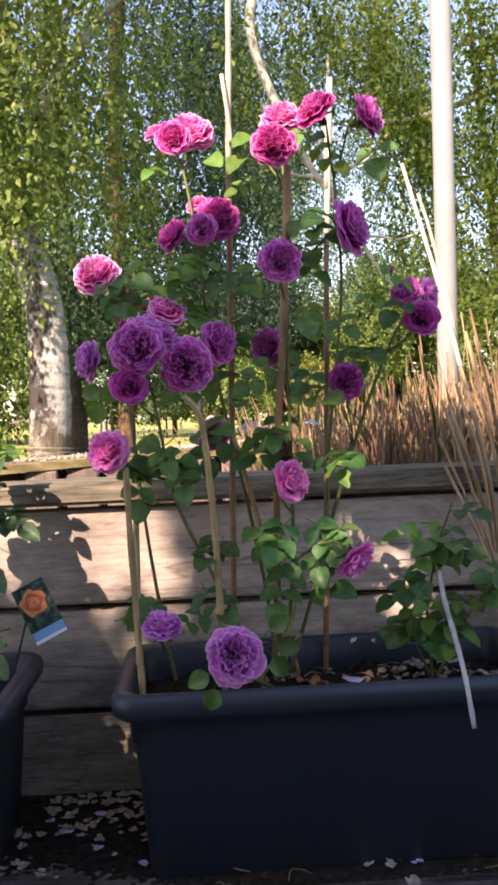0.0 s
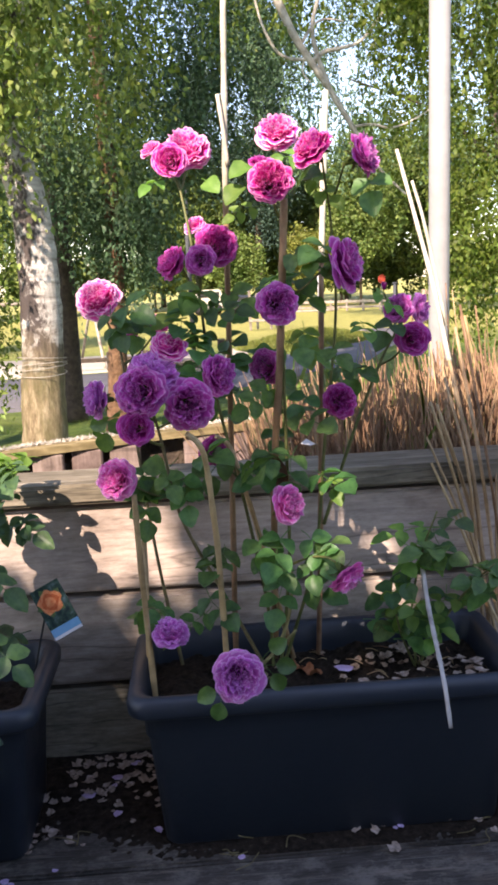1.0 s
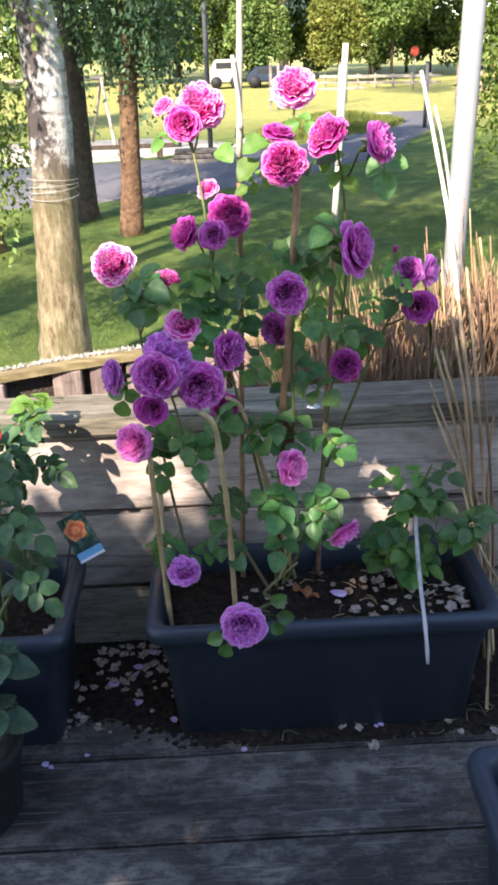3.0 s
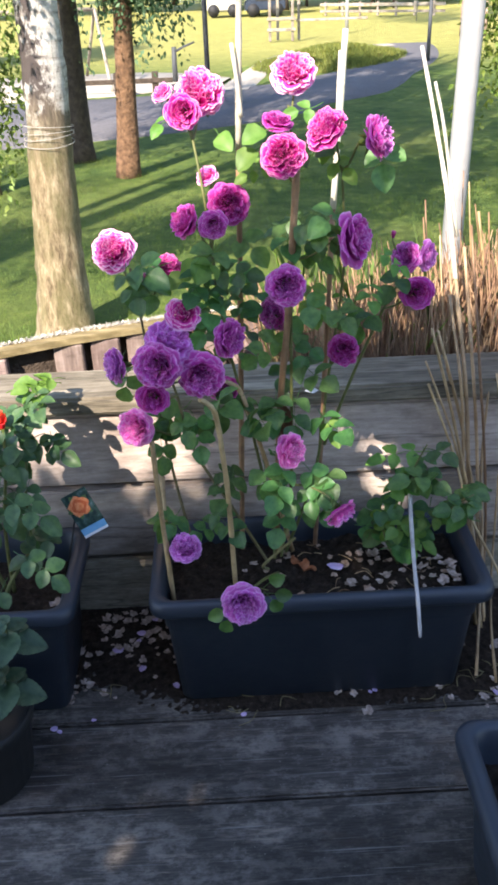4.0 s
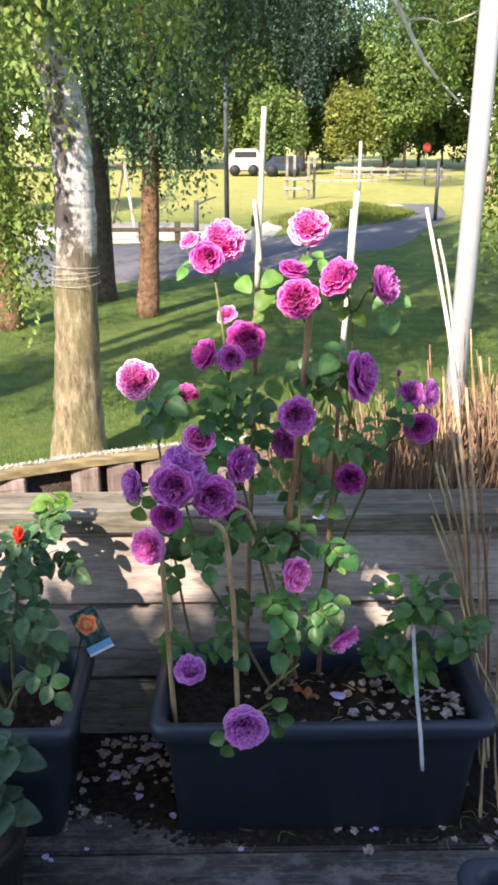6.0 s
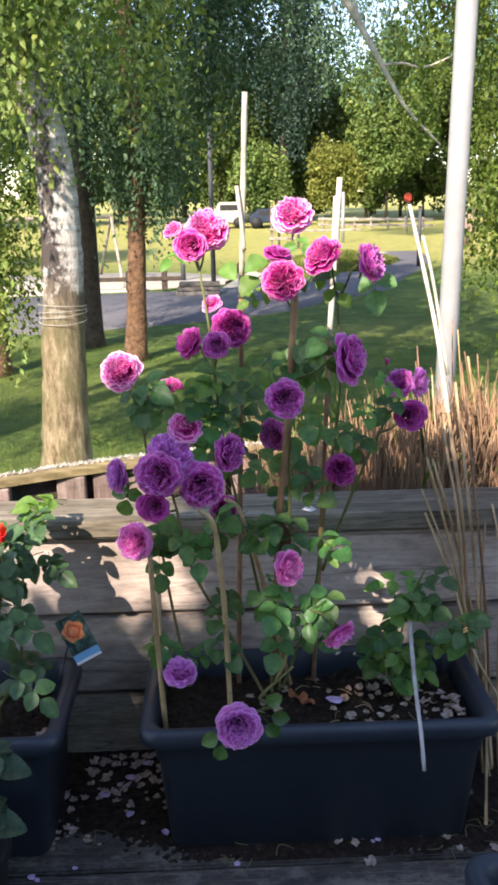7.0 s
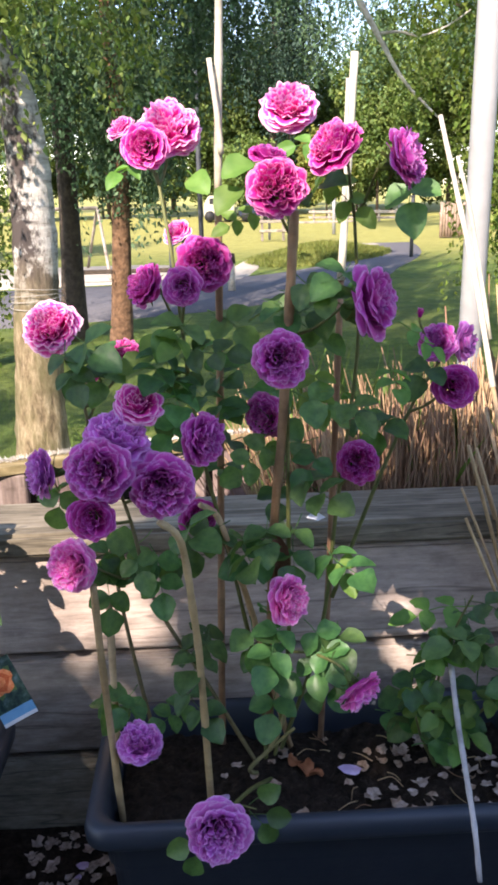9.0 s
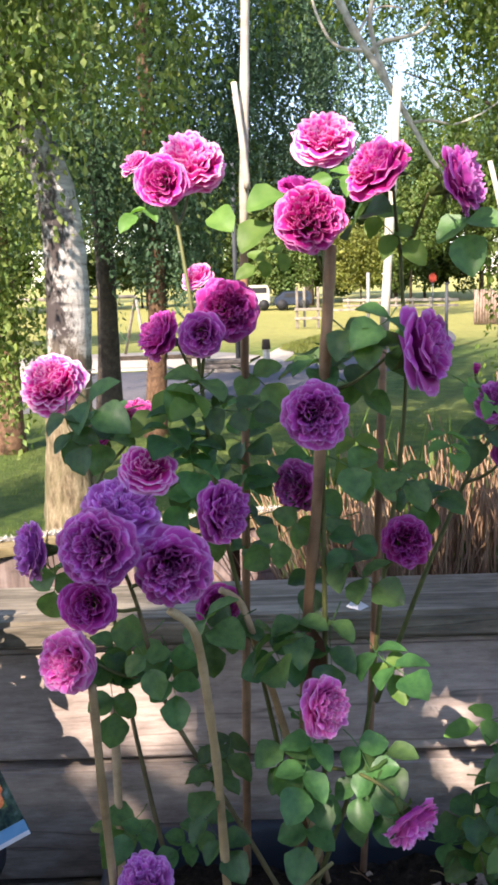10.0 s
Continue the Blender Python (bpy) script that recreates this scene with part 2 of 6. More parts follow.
M["dry_leaf"] = mottled("dry_leaf", (0.2, 0.12, 0.075), (0.52, 0.39, 0.3), 90, 0.8, 0.3, 0.003)
M["petal_fresh"] = mottled("fallen_petal", (0.4, 0.27, 0.5), (0.62, 0.5, 0.7), 60, 0.7, 0.2, 0.003)
M["plaster"] = mottled("pale_plaster", (0.6, 0.58, 0.54), (0.7, 0.68, 0.64), 6, 0.9, 0.1)
M["red"] = mottled("red_paint", (0.36, 0.04, 0.025), (0.46, 0.07, 0.04), 5, 0.6, 0.05)

# birch bark: pale paper skin, dark horizontal lenticels, black scars
m, nt, b = material("birch_bark", 0.8, 0, 0.3)
f1 = noise_tex(nt, coords(nt, (5, 5, 26)), 1.0, 5, 0.6)
f2 = noise_tex(nt, coords(nt, (3.4, 3.4, 2.2)), 1.0, 6, 0.7)
f3 = noise_tex(nt, coords(nt, (60, 60, 40)), 1.0, 4, 0.6)
sep = nt.nodes.new("ShaderNodeSeparateXYZ")
tc = nt.nodes.new("ShaderNodeTexCoord")
nt.links.new(tc.outputs["Object"], sep.inputs[0])
low = nt.nodes.new("ShaderNodeMapRange")
low.inputs["From Min"].default_value, low.inputs["From Max"].default_value = 1.12, 1.5
nt.links.new(sep.outputs["Z"], low.inputs["Value"])
white = ramp(nt, f1, [(0.3, (0.12, 0.1, 0.09)), (0.42, (0.4, 0.37, 0.33)), (0.65, (0.66, 0.63, 0.58))])
white = mix(nt, ramp(nt, f2, [(0.47, (0, 0, 0)), (0.53, (1, 1, 1))]), white, (0.075, 0.06, 0.055))
ridge = noise_tex(nt, coords(nt, (26, 26, 7)), 1.0, 8, 0.75)
tan = ramp(nt, ridge, [(0.32, (0.06, 0.042, 0.024)), (0.46, (0.2, 0.148, 0.085)), (0.58, (0.35, 0.275, 0.17)), (0.72, (0.56, 0.48, 0.34))])
moss = noise_tex(nt, coords(nt, (7, 7, 3)), 1.0, 6, 0.7)
tan = mix(nt, ramp(nt, moss, [(0.42, (0, 0, 0)), (0.6, (0.8, 0.8, 0.8))]), tan, (0.13, 0.115, 0.05))
nt.links.new(mix(nt, low.outputs[0], tan, white), b.inputs["Base Color"])
bump(nt, b, ridge, 0.9, 0.03)
M["birch"] = m

M["leaf_birch"] = leafy("birch_leaf", (0.1, 0.16, 0.038), (0.24, 0.295, 0.08), 0.5, 0.28, 20)
M["leaf_pine"] = leafy("drooping_leaf", (0.035, 0.078, 0.04), (0.1, 0.165, 0.08), 0.55, 0.15, 8)
M["leaf_olive"] = leafy("olive_leaf", (0.12, 0.14, 0.028), (0.27, 0.28, 0.07), 0.55, 0.35, 0.6)
M["leaf_far_light"] = leafy("pale_far_leaf", (0.06, 0.11, 0.025), (0.19, 0.25, 0.07), 0.55, 0.3, 0.6)
M["leaf_spruce"] = leafy("spruce_needles", (0.016, 0.04, 0.028), (0.045, 0.08, 0.055), 0.6, 0.15, 3)
M["leaf_fresh"] = leafy("fresh_leaf", (0.07, 0.115, 0.02), (0.15, 0.2, 0.04), 0.5, 0.4, 20)
M["leaf_far"] = leafy("far_leaf", (0.04, 0.075, 0.018), (0.12, 0.16, 0.04), 0.6, 0.25, 1.2)
# dark, barely translucent leaves for the unseen crowns that cast shade
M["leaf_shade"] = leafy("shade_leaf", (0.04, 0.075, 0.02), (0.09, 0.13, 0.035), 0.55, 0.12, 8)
M["long_grass"] = leafy("long_grass_blade", (0.09, 0.12, 0.026), (0.23, 0.24, 0.06), 0.6, 0.3, 1.5)
M["grass"] = leafy("grass_blade", (0.085, 0.145, 0.028), (0.2, 0.265, 0.055), 0.6, 0.35, 6)
M["leaf_rose"] = leafy("rose_leaf", (0.052, 0.128, 0.04), (0.105, 0.225, 0.064), 0.44, 0.4, 70, False, 0.025, 0.4, spec=0.5)
M["leaf_red"] = leafy("red_rose_leaf", (0.028, 0.075, 0.03), (0.07, 0.14, 0.048), 0.48, 0.25, 70, False, 0.02, 0.25, spec=0.5)
M["leaf_young"] = leafy("young_rose_leaf", (0.085, 0.195, 0.03), (0.165, 0.295, 0.06), 0.55, 0.4, 40, False, 0.02, 0.2, spec=0.5)
M["leaf_herb"] = leafy("herb_leaf", (0.028, 0.064, 0.034), (0.075, 0.125, 0.065), 0.45, 0.2, 60, False, 0.01, 0.15, spec=0.5)
M["calyx"] = leafy("calyx_green", (0.06, 0.11, 0.025), (0.11, 0.17, 0.04), 0.5, 0.2, 40, False)


def petal_mat(name, deep, body, edge, through_share=0.38, rim=0.88):
    m, nt, b = material(name, 0.55, 0, 0.3)
    uv = nt.nodes.new("ShaderNodeUVMap")
    sp = nt.nodes.new("ShaderNodeSeparateXYZ")
    nt.links.new(uv.outputs[0], sp.inputs[0])
    v = noise_tex(nt, coords(nt, (1, 1, 1), "UV"), 7.0, 4, 0.6)
    ad = nt.nodes.new("ShaderNodeMath")
    ad.operation = "MULTIPLY_ADD"
    ad.inputs[1].default_value, ad.inputs[2].default_value = 0.34, -0.17
    nt.links.new(v, ad.inputs[0])
    su = nt.nodes.new("ShaderNodeMath")
    nt.links.new(sp.outputs["Y"], su.inputs[0])
    nt.links.new(ad.outputs[0], su.inputs[1])
    c = ramp(nt, su.outputs[0], [(0.12, deep), (0.5, body), (rim, tuple(min(1, v * 1.12 + 0.01) for v in body)), (min(1.0, rim + 0.12), edge)])
    c = rand_hue(nt, c, 0.012, 0.16, True)
    nt.links.new(c, b.inputs["Base Color"])
    tr = nt.nodes.new("ShaderNodeBsdfTranslucent")
    nt.links.new(c, tr.inputs["Color"])
    ms = nt.nodes.new("ShaderNodeMixShader")
    ms.inputs[0].default_value = through_share
    nt.links.new(b.outputs[0], ms.inputs[1])
    nt.links.new(tr.outputs[0], ms.inputs[2])
    nt.links.new(ms.outputs[0], nt.nodes["Material Output"].inputs["Surface"])
    return m


PETAL = {
    "pink": petal_mat("petal_pink", (0.42, 0.005, 0.19), (0.57, 0.017, 0.28), (0.86, 0.34, 0.63)),
    "white": petal_mat("petal_pale", (0.54, 0.014, 0.27), (0.69, 0.045, 0.38), (0.93, 0.56, 0.78), rim=0.85),
    "rosy": petal_mat("petal_rosy", (0.52, 0.05, 0.34), (0.76, 0.16, 0.53), (0.92, 0.52, 0.78)),
    "purple": petal_mat("petal_purple", (0.4, 0.026, 0.27), (0.54, 0.068, 0.39), (0.75, 0.34, 0.68)),
    "dusk": petal_mat("petal_dusk", (0.4, 0.02, 0.3), (0.53, 0.06, 0.4), (0.76, 0.34, 0.68)),
    "dark": petal_mat("petal_dark", (0.35, 0.012, 0.19), (0.47, 0.028, 0.275), (0.64, 0.19, 0.54)),
    "lilac": petal_mat("petal_lilac", (0.42, 0.06, 0.4), (0.59, 0.15, 0.53), (0.83, 0.46, 0.8)),
}


# ---- building blocks ----
def mesh_from(name, verts, faces, mat=None, smooth=True):
    me = bpy.data.meshes.new(name)
    me.from_pydata([tuple(v) for v in verts], [], faces)
    if smooth:
        me.polygons.foreach_set("use_smooth", [True] * len(me.polygons))
    if mat:
        me.materials.append(mat)
    me.update()
    return me


def put(name, me, parent=None, label="", m=None):
    ob = new(name, me)
    if parent:
        ob.parent = parent
    if m is not None:
        ob.matrix_basis = m
    if label:
        ob["label"] = label
    return ob


def part(name, bm, mat, parent, label="", m=None):
    me = bpy.data.meshes.new(name)
    bm.to_mesh(me)
    bm.free()
    if mat:
        me.materials.append(mat)
    return put(name, me, parent, label, m)


def thing(name, label, category, at=(0, 0, 0), group="", kind="", rz=0.0):
    ob = new(name)
    ob.empty_display_size = 0.1
    ob.matrix_basis = pose(*at, 0, 0, rz)
    return tagged(ob, label, category, group, kind)


def box_bm(x0, x1, y0, y1, z0, z1, bevel=0.0, seg=1):
    bm = bmesh.new()
    bmesh.ops.create_cube(bm, size=1.0)
    for v in bm.verts:
        v.co = Vector(((x0 + x1) / 2 + v.co.x * (x1 - x0), (y0 + y1) / 2 + v.co.y * (y1 - y0), (z0 + z1) / 2 + v.co.z * (z1 - z0)))
    if bevel:
        bmesh.ops.bevel(bm, geom=bm.edges[:], offset=bevel, segments=seg, affect="EDGES")
    return bm


def spline(points, steps):
    """Catmull-Rom through points, as a list of Vectors."""
    p = [Vector(a) for a in points]
    p = [2 * p[0] - p[1], *p, 2 * p[-1] - p[-2]]
    out = []
    for i in range(1, len(p) - 2):
        for k in range(steps):
            t = k / steps
            a, b2, c2, d = p[i - 1], p[i], p[i + 1], p[i + 2]
            out.append(0.5 * (2 * b2 + (c2 - a) * t + (2 * a - 5 * b2 + 4 * c2 - d) * t * t + (3 * b2 - a - 3 * c2 + d) * t ** 3))
    out.append(p[-2])
    return out


def tube(points, r0, r1, sides=6, base=0, nodes=0.0, rough=0.0, rng=None, flare=0.0):
    """Verts and faces of a tapered tube along points."""
    verts, faces = [], []
    n = len(points)
    side = None
    for i, p in enumerate(points):
        d = (points[min(i + 1, n - 1)] - points[max(i - 1, 0)]).normalized()
        side = d.orthogonal() if side is None else (side - d * side.dot(d))
        side.normalize()
        other = d.cross(side)
        f = i / max(n - 1, 1)
        r = r0 + (r1 - r0) * f
        if nodes and i % 4 == 2:
            r *= 1 + nodes
        if flare:
            r *= 1 + flare * math.exp(-f * 18)
        for k in range(sides):
            a = 2 * math.pi * k / sides
            rr = r * (1 + (rng.uniform(-rough, rough) if rng else 0))
            verts.append(p + (side * math.cos(a) + other * math.sin(a)) * rr)
    for i in range(n - 1):
        for k in range(sides):
            a, b2 = base + i * sides + k, base + i * sides + (k + 1) % sides
            faces.append((a, b2, b2 + sides, a + sides))
    faces.append(tuple(base + k for k in reversed(range(sides))))
    faces.append(tuple(base + (n - 1) * sides + k for k in range(sides)))
    return verts, faces


def tube_mesh(name, points, r0, r1, mat, sides=8, **kw):
    v, f = tube(points, r0, r1, sides, **kw)
    return mesh_from(name, v, f, mat)


def leaf_cloud(name, places, ways, sizes, mat, rng, fold=0.25, wide=0.55, plain=False):
    """One mesh of many folded leaves from arrays of places and ways; plain: two triangles a leaf."""
    n = len(places)
    d = ways / np.linalg.norm(ways, axis=1, keepdims=True)
    r = rng.normal(size=(n, 3))
    s = np.cross(d, r)
    s /= np.linalg.norm(s, axis=1, keepdims=True) + 1e-9
    u = np.cross(s, d)
    L = sizes[:, None]
    co = np.empty((n, 6, 3))
    co[:, 0] = places
    co[:, 1] = places + d * L * 0.42 + s * L * wide * 0.5 + u * L * fold * 0.4
    co[:, 2] = places + d * L + u * L * -0.1
    co[:, 3] = places + d * L * 0.42 - s * L * wide * 0.5 + u * L * fold * 0.4
    co[:, 4] = places + d * L * 0.3
    co[:, 5] = places + d * L * 0.65
    if plain:
        co = co[:, :4]
    k = co.shape[1]
    base = (np.arange(n) * k)[:, None]
    tri = np.concatenate([base + [[0, 1, 2]], base + [[0, 2, 3]]], 1).reshape(-1, 3) if plain else np.concatenate([base + np.array([[0, 1, 2, 4]])[:, [3, 0, 1]], base + [[4, 1, 5]], base + [[5, 1, 2]], base + [[0, 4, 3]], base + [[4, 5, 3]], base + [[5, 2, 3]]], 1).reshape(-1, 3)
    me = bpy.data.meshes.new(name)
    me.vertices.add(n * k)
    me.vertices.foreach_set("co", co.ravel())
    me.loops.add(tri.size)
    me.loops.foreach_set("vertex_index", tri.ravel().astype(np.int32))
    me.polygons.add(len(tri))
    me.polygons.foreach_set("loop_start", np.arange(0, tri.size, 3, dtype=np.int32))
    me.update(calc_edges=True)
    me.validate()
    me.materials.append(mat)
    return me


def strands(rng, tops, length, step, sway=0.15, spread=0.04):
    """Places and ways of leaves hung along drooping twigs from tops."""
    P, W = [], []
    for t, ln in zip(tops, length):
        k = max(3, int(ln / step))
        f = np.linspace(0, 1, k)[:, None]
        out = rng.normal(size=3) * [1, 1, 0] * sway
        line = t + f * [0, 0, -ln] + np.sqrt(f) * out * ln + rng.normal(size=(k, 3)) * spread
        P.append(line)
        W.append(rng.normal(size=(k, 3)) * 0.7 + [0, 0, -0.9] + out)
    return np.concatenate(P), np.concatenate(W)

# ---- ground and distance ----
LAWN = -0.82
rg = np.random.default_rng(5)


def sheet(name, x0, x1, y0, y1, nx, ny, z, bumpy, mat, edge=0.0):
    xs, ys = np.linspace(x0, x1, nx), np.linspace(y0, y1, ny)
    verts = [(x, y, z + bumpy * noise.noise((x * 0.35, y * 0.35, 1.7))) for y in ys for x in xs]
    faces = [(j * nx + i, j * nx + i + 1, (j + 1) * nx + i + 1, (j + 1) * nx + i) for j in range(ny - 1) for i in range(nx - 1)]
    return mesh_from(name, verts, faces, mat)


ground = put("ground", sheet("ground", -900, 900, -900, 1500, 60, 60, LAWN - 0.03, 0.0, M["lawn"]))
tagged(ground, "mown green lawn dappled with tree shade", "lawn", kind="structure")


def ribbon(name, pts, widths, z, mat, steps=8):
    line = spline([(x, y, z) for x, y in pts], steps)
    ws = np.interp(np.linspace(0, len(pts) - 1, len(line)), range(len(pts)), widths)
    verts = []
    for i, p in enumerate(line):
        d = (line[min(i + 1, len(line) - 1)] - line[max(i - 1, 0)]).normalized()
        s = Vector((-d.y, d.x, 0))
        verts += [p + s * ws[i] / 2, p - s * ws[i] / 2, p + s * (ws[i] / 2 + 0.05) + Vector((0, 0, -0.05)), p - s * (ws[i] / 2 + 0.05) + Vector((0, 0, -0.05))]
    faces = []
    for i in range(len(line) - 1):
        a, c2 = i * 4, i * 4 + 4
        faces += [(a + 1, c2 + 1, c2, a), (a, c2, c2 + 2, a + 2), (a + 3, c2 + 3, c2 + 1, a + 1)]
    return mesh_from(name, verts, faces, mat)


path = put("path", ribbon("path", [(-9, 13.6), (-3, 14.8), (-0.4, 15.7), (0.9, 16.8), (2.2, 17.9), (3.5, 20.2), (4.8, 23.2), (5.5, 25.8), (5.85, 28.0)], [5.0, 4.6, 4.0, 3.0, 2.6, 1.7, 1.5, 1.4, 1.3], LAWN + 0.012, M["asphalt"]))
tagged(path, "grey asphalt footpath curving through the lawn", "path", kind="structure")
strip = put("side_path", ribbon("side_path", [(0.3, 17.9), (0.8, 20.6), (1.7, 24.6), (3.3, 27.2), (5.3, 27.6)], [0.6, 0.55, 0.5, 0.6, 0.7], LAWN + 0.016, M["sand"]))
tagged(strip, "narrow pale gravel path round a mound", "path", kind="structure")
sand = put("playground", ribbon("playground", [(-14, 19.5), (-6, 19.6), (-1.8, 20.0), (0.2, 19.6)], [4.4, 4.4, 4.0, 1.0], LAWN + 0.02, M["sand"]))
tagged(sand, "pale sunlit sand of a playground", "sand", kind="structure")
hump = sheet("mound", -1, 1, -1, 1, 24, 24, 0, 0, M["lawn"])
for v in hump.vertices:
    r = min(1.0, math.hypot(v.co.x, v.co.y))
    v.co.z = 0.32 * (1 - r * r) ** 2
mound = put("mound", hump, m=Matrix.Translation((3.0, 23.4, LAWN - 0.02)) @ Matrix.Rotation(-0.5, 4, "Z") @ Matrix.Diagonal((1.7, 3.4, 1, 1)))
tagged(mound, "low grassy mound beside the footpath", "mound", kind="structure")

n = 16000
mr, ma = np.sqrt(rg.random(n)) * 0.97, rg.uniform(0, 2 * np.pi, n)
ml = np.stack([mr * np.cos(ma) * 1.7, mr * np.sin(ma) * 3.4], 1) @ np.array([[math.cos(0.5), -math.sin(0.5)], [math.sin(0.5), math.cos(0.5)]])
mp = np.stack([ml[:, 0] + 3.0, ml[:, 1] + 23.4, LAWN - 0.03 + 0.32 * (1 - mr ** 2) ** 2], 1)
rough_grass = put("long_grass", leaf_cloud("long_grass", mp, rg.normal(size=(n, 3)) * [0.5, 0.5, 0.1] + [0, 0, 1], rg.uniform(0.06, 0.17, n), M["long_grass"], rg, 0.05, 0.14))
tagged(rough_grass, "long uncut grass on the low mound", "grass", kind="stuff")

# grass blades where the lawn is nearest
n = 70000
gx, gy = rg.uniform(-3.2, 4.2, n), 3.9 + 7.5 * rg.random(n) ** 1.6
gp = np.stack([gx, gy, np.full(n, LAWN - 0.02)], 1)
tuft = (np.sin(gx * 5 + gy * 3) + np.sin(gx * 2.3 - gy * 4.1)) * 0.25 + 0.6
gw = rg.normal(size=(n, 3)) * [0.45, 0.45, 0.1] + [0, 0, 1]
grass = put("grass", leaf_cloud("grass", gp, gw, (0.025 + 0.045 * rg.random(n)) * (0.35 + 0.5 * tuft), M["grass"], rg, 0.05, 0.09))
tagged(grass, "short green lawn grass in sun and shade", "grass", kind="stuff")


# ---- trees ----
TRUNK = {}


def tree(name, label, base, top, r0, r1, bark, limbs, leaf_mat, cloud, seed, sides=14, leaf=0.05, flare=0.5, bunch=5, knot=0.13, bend=(), plain=False):
    """cloud: rows of (x, y, z, rx, ry, rz, count, length) of leafy volumes in world metres."""
    rng2 = random.Random(seed)
    g = np.random.default_rng(seed)
    t = thing(name, label, "tree", base)
    b0, b1 = Vector((0, 0, -0.1)), Vector(top) - Vector(base)
    mid = [b0.lerp(b1, f) + Vector((rng2.uniform(-1, 1), rng2.uniform(-1, 1), 0)) * 0.02 * (b1.z) * f * (1 - f) * 2 for f in (0, 0.2, 0.4, 0.6, 0.8, 1)]
    if bend:
        mid = [b0, *(Vector(p) - Vector(base) for p in bend), b1]
    line = spline(mid, 9)
    TRUNK[name] = line
    v, f = tube(line, r0, r1, sides, rough=0.05, rng=rng2, flare=flare)
    put("trunk", mesh_from("trunk", v, f, bark), t)
    for pts, ra, rb in limbs:
        lv, lf = tube(spline([Vector(p) - Vector(base) for p in pts], 6), ra, rb, 7, rough=0.08, rng=rng2)
        put("limb", mesh_from("limb", lv, lf, bark if len(pts) < 5 else M["limb"]), t)
    P, W = [], []
    for x, y, z, rx, ry, rz, count, ln in cloud:
        q = g.normal(size=(count, 3))
        q /= np.linalg.norm(q, axis=1, keepdims=True)
        q *= g.random((count, 1)) ** (1 / 3)
        tops = q * [rx, ry, rz] + [x, y, z]
        if ln:
            hubs = tops[: max(4, count // bunch)]
            tops = hubs[g.integers(0, len(hubs), count)] + g.normal(size=(count, 3)) * knot
        if ln:
            p, w = strands(g, tops, ln * g.uniform(0.4, 1.2, count), 0.027 if leaf < 0.05 else 0.035 if leaf < 0.08 else leaf * 0.5, 0.14, leaf * 0.42)
        else:
            p = np.repeat(tops, 14, 0) + g.normal(size=(count * 14, 3)) * leaf * 2.6
            w = g.normal(size=p.shape) + [0, 0, -0.4]
        P.append(p)
        W.append(w)
    if P:
        P, W = np.concatenate(P) - np.array(base), np.concatenate(W)
        put("crown", leaf_cloud("crown", P, W, leaf * g.uniform(0.45, 1.25, len(P)), leaf_mat, g, plain=plain), t)
    return t


birch = tree("birch_tree", "birch with white bark and hanging green leaves", (-1.068, 5.15, LAWN), (-0.75, 5.3, 8.5), 0.150, 0.06, M["birch"],
     [([(-1.1, 5.2, 1.75), (-0.95, 5.0, 2.3), (-0.7, 4.9, 3.0)], 0.05, 0.02), ([(-1.2, 5.2, 2.2), (-0.6, 5.0, 2.9), (-0.1, 4.8, 3.4)], 0.045, 0.015), ([(-1.15, 5.2, 1.9), (-1.5, 5.5, 2.6), (-2.2, 5.6, 3.2)], 0.045, 0.015)],
     M["leaf_birch"],
     [(-1.5, 4.6, 2.9, 1.2, 0.7, 0.8, 620, 1.0), (-0.9, 5.7, 3.1, 1.0, 0.6, 0.7, 260, 0.9), (-1.92, 5.4, 1.5, 0.4, 0.45, 0.5, 210, 0.9), (-1.52, 5.45, 1.05, 0.16, 0.15, 0.22, 170, 0.8),
      # last three rows: overhead canopy added above the view to dim the lawn
      (-0.55, 5.9, 2.5, 0.5, 0.6, 0.5, 90, 0.7), (-0.2, 4.9, 3.4, 0.8, 0.6, 0.4, 110, 0.7), (-1.0, 4.6, 2.3, 0.5, 0.25, 0.3, 80, 0.6), (-0.4, 4.6, 6.0, 2.2, 2.0, 1.2, 500, 1.0), (-0.8, 6.8, 5.4, 1.8, 1.8, 0.6, 450, 0.6), (0.4, 7.6, 7.4, 3.2, 2.6, 0.7, 1500, 0.7)], 11, 18, 0.05, 0.5, 13, 0.11,
     bend=((-1.045, 5.16, -0.3), (-1.015, 5.18, 0.3), (-0.985, 5.2, 0.9), (-1.02, 5.2, 1.45), (-1.16, 5.2, 1.85), (-1.24, 5.2, 2.3), (-1.2, 5.2, 3.2), (-1.0, 5.25, 5.5)))
gb = random.Random(8)
for i in range(4):
    z = 1.19 + 0.03 * i + gb.uniform(-0.006, 0.006)
    ctr = min(TRUNK["birch_tree"], key=lambda p: abs(p.z - z))
    ctr = Vector((ctr.x, ctr.y, z))
    ring = [ctr + Vector((0.147 * math.cos(a), 0.147 * math.sin(a), 0.012 * math.sin(a + i * 1.3))) for a in np.linspace(0, 2 * math.pi, 33)]
    put("string", tube_mesh("string", ring, 0.0019, 0.0019, M["string"], 5), birch, "pale string wound round the trunk")
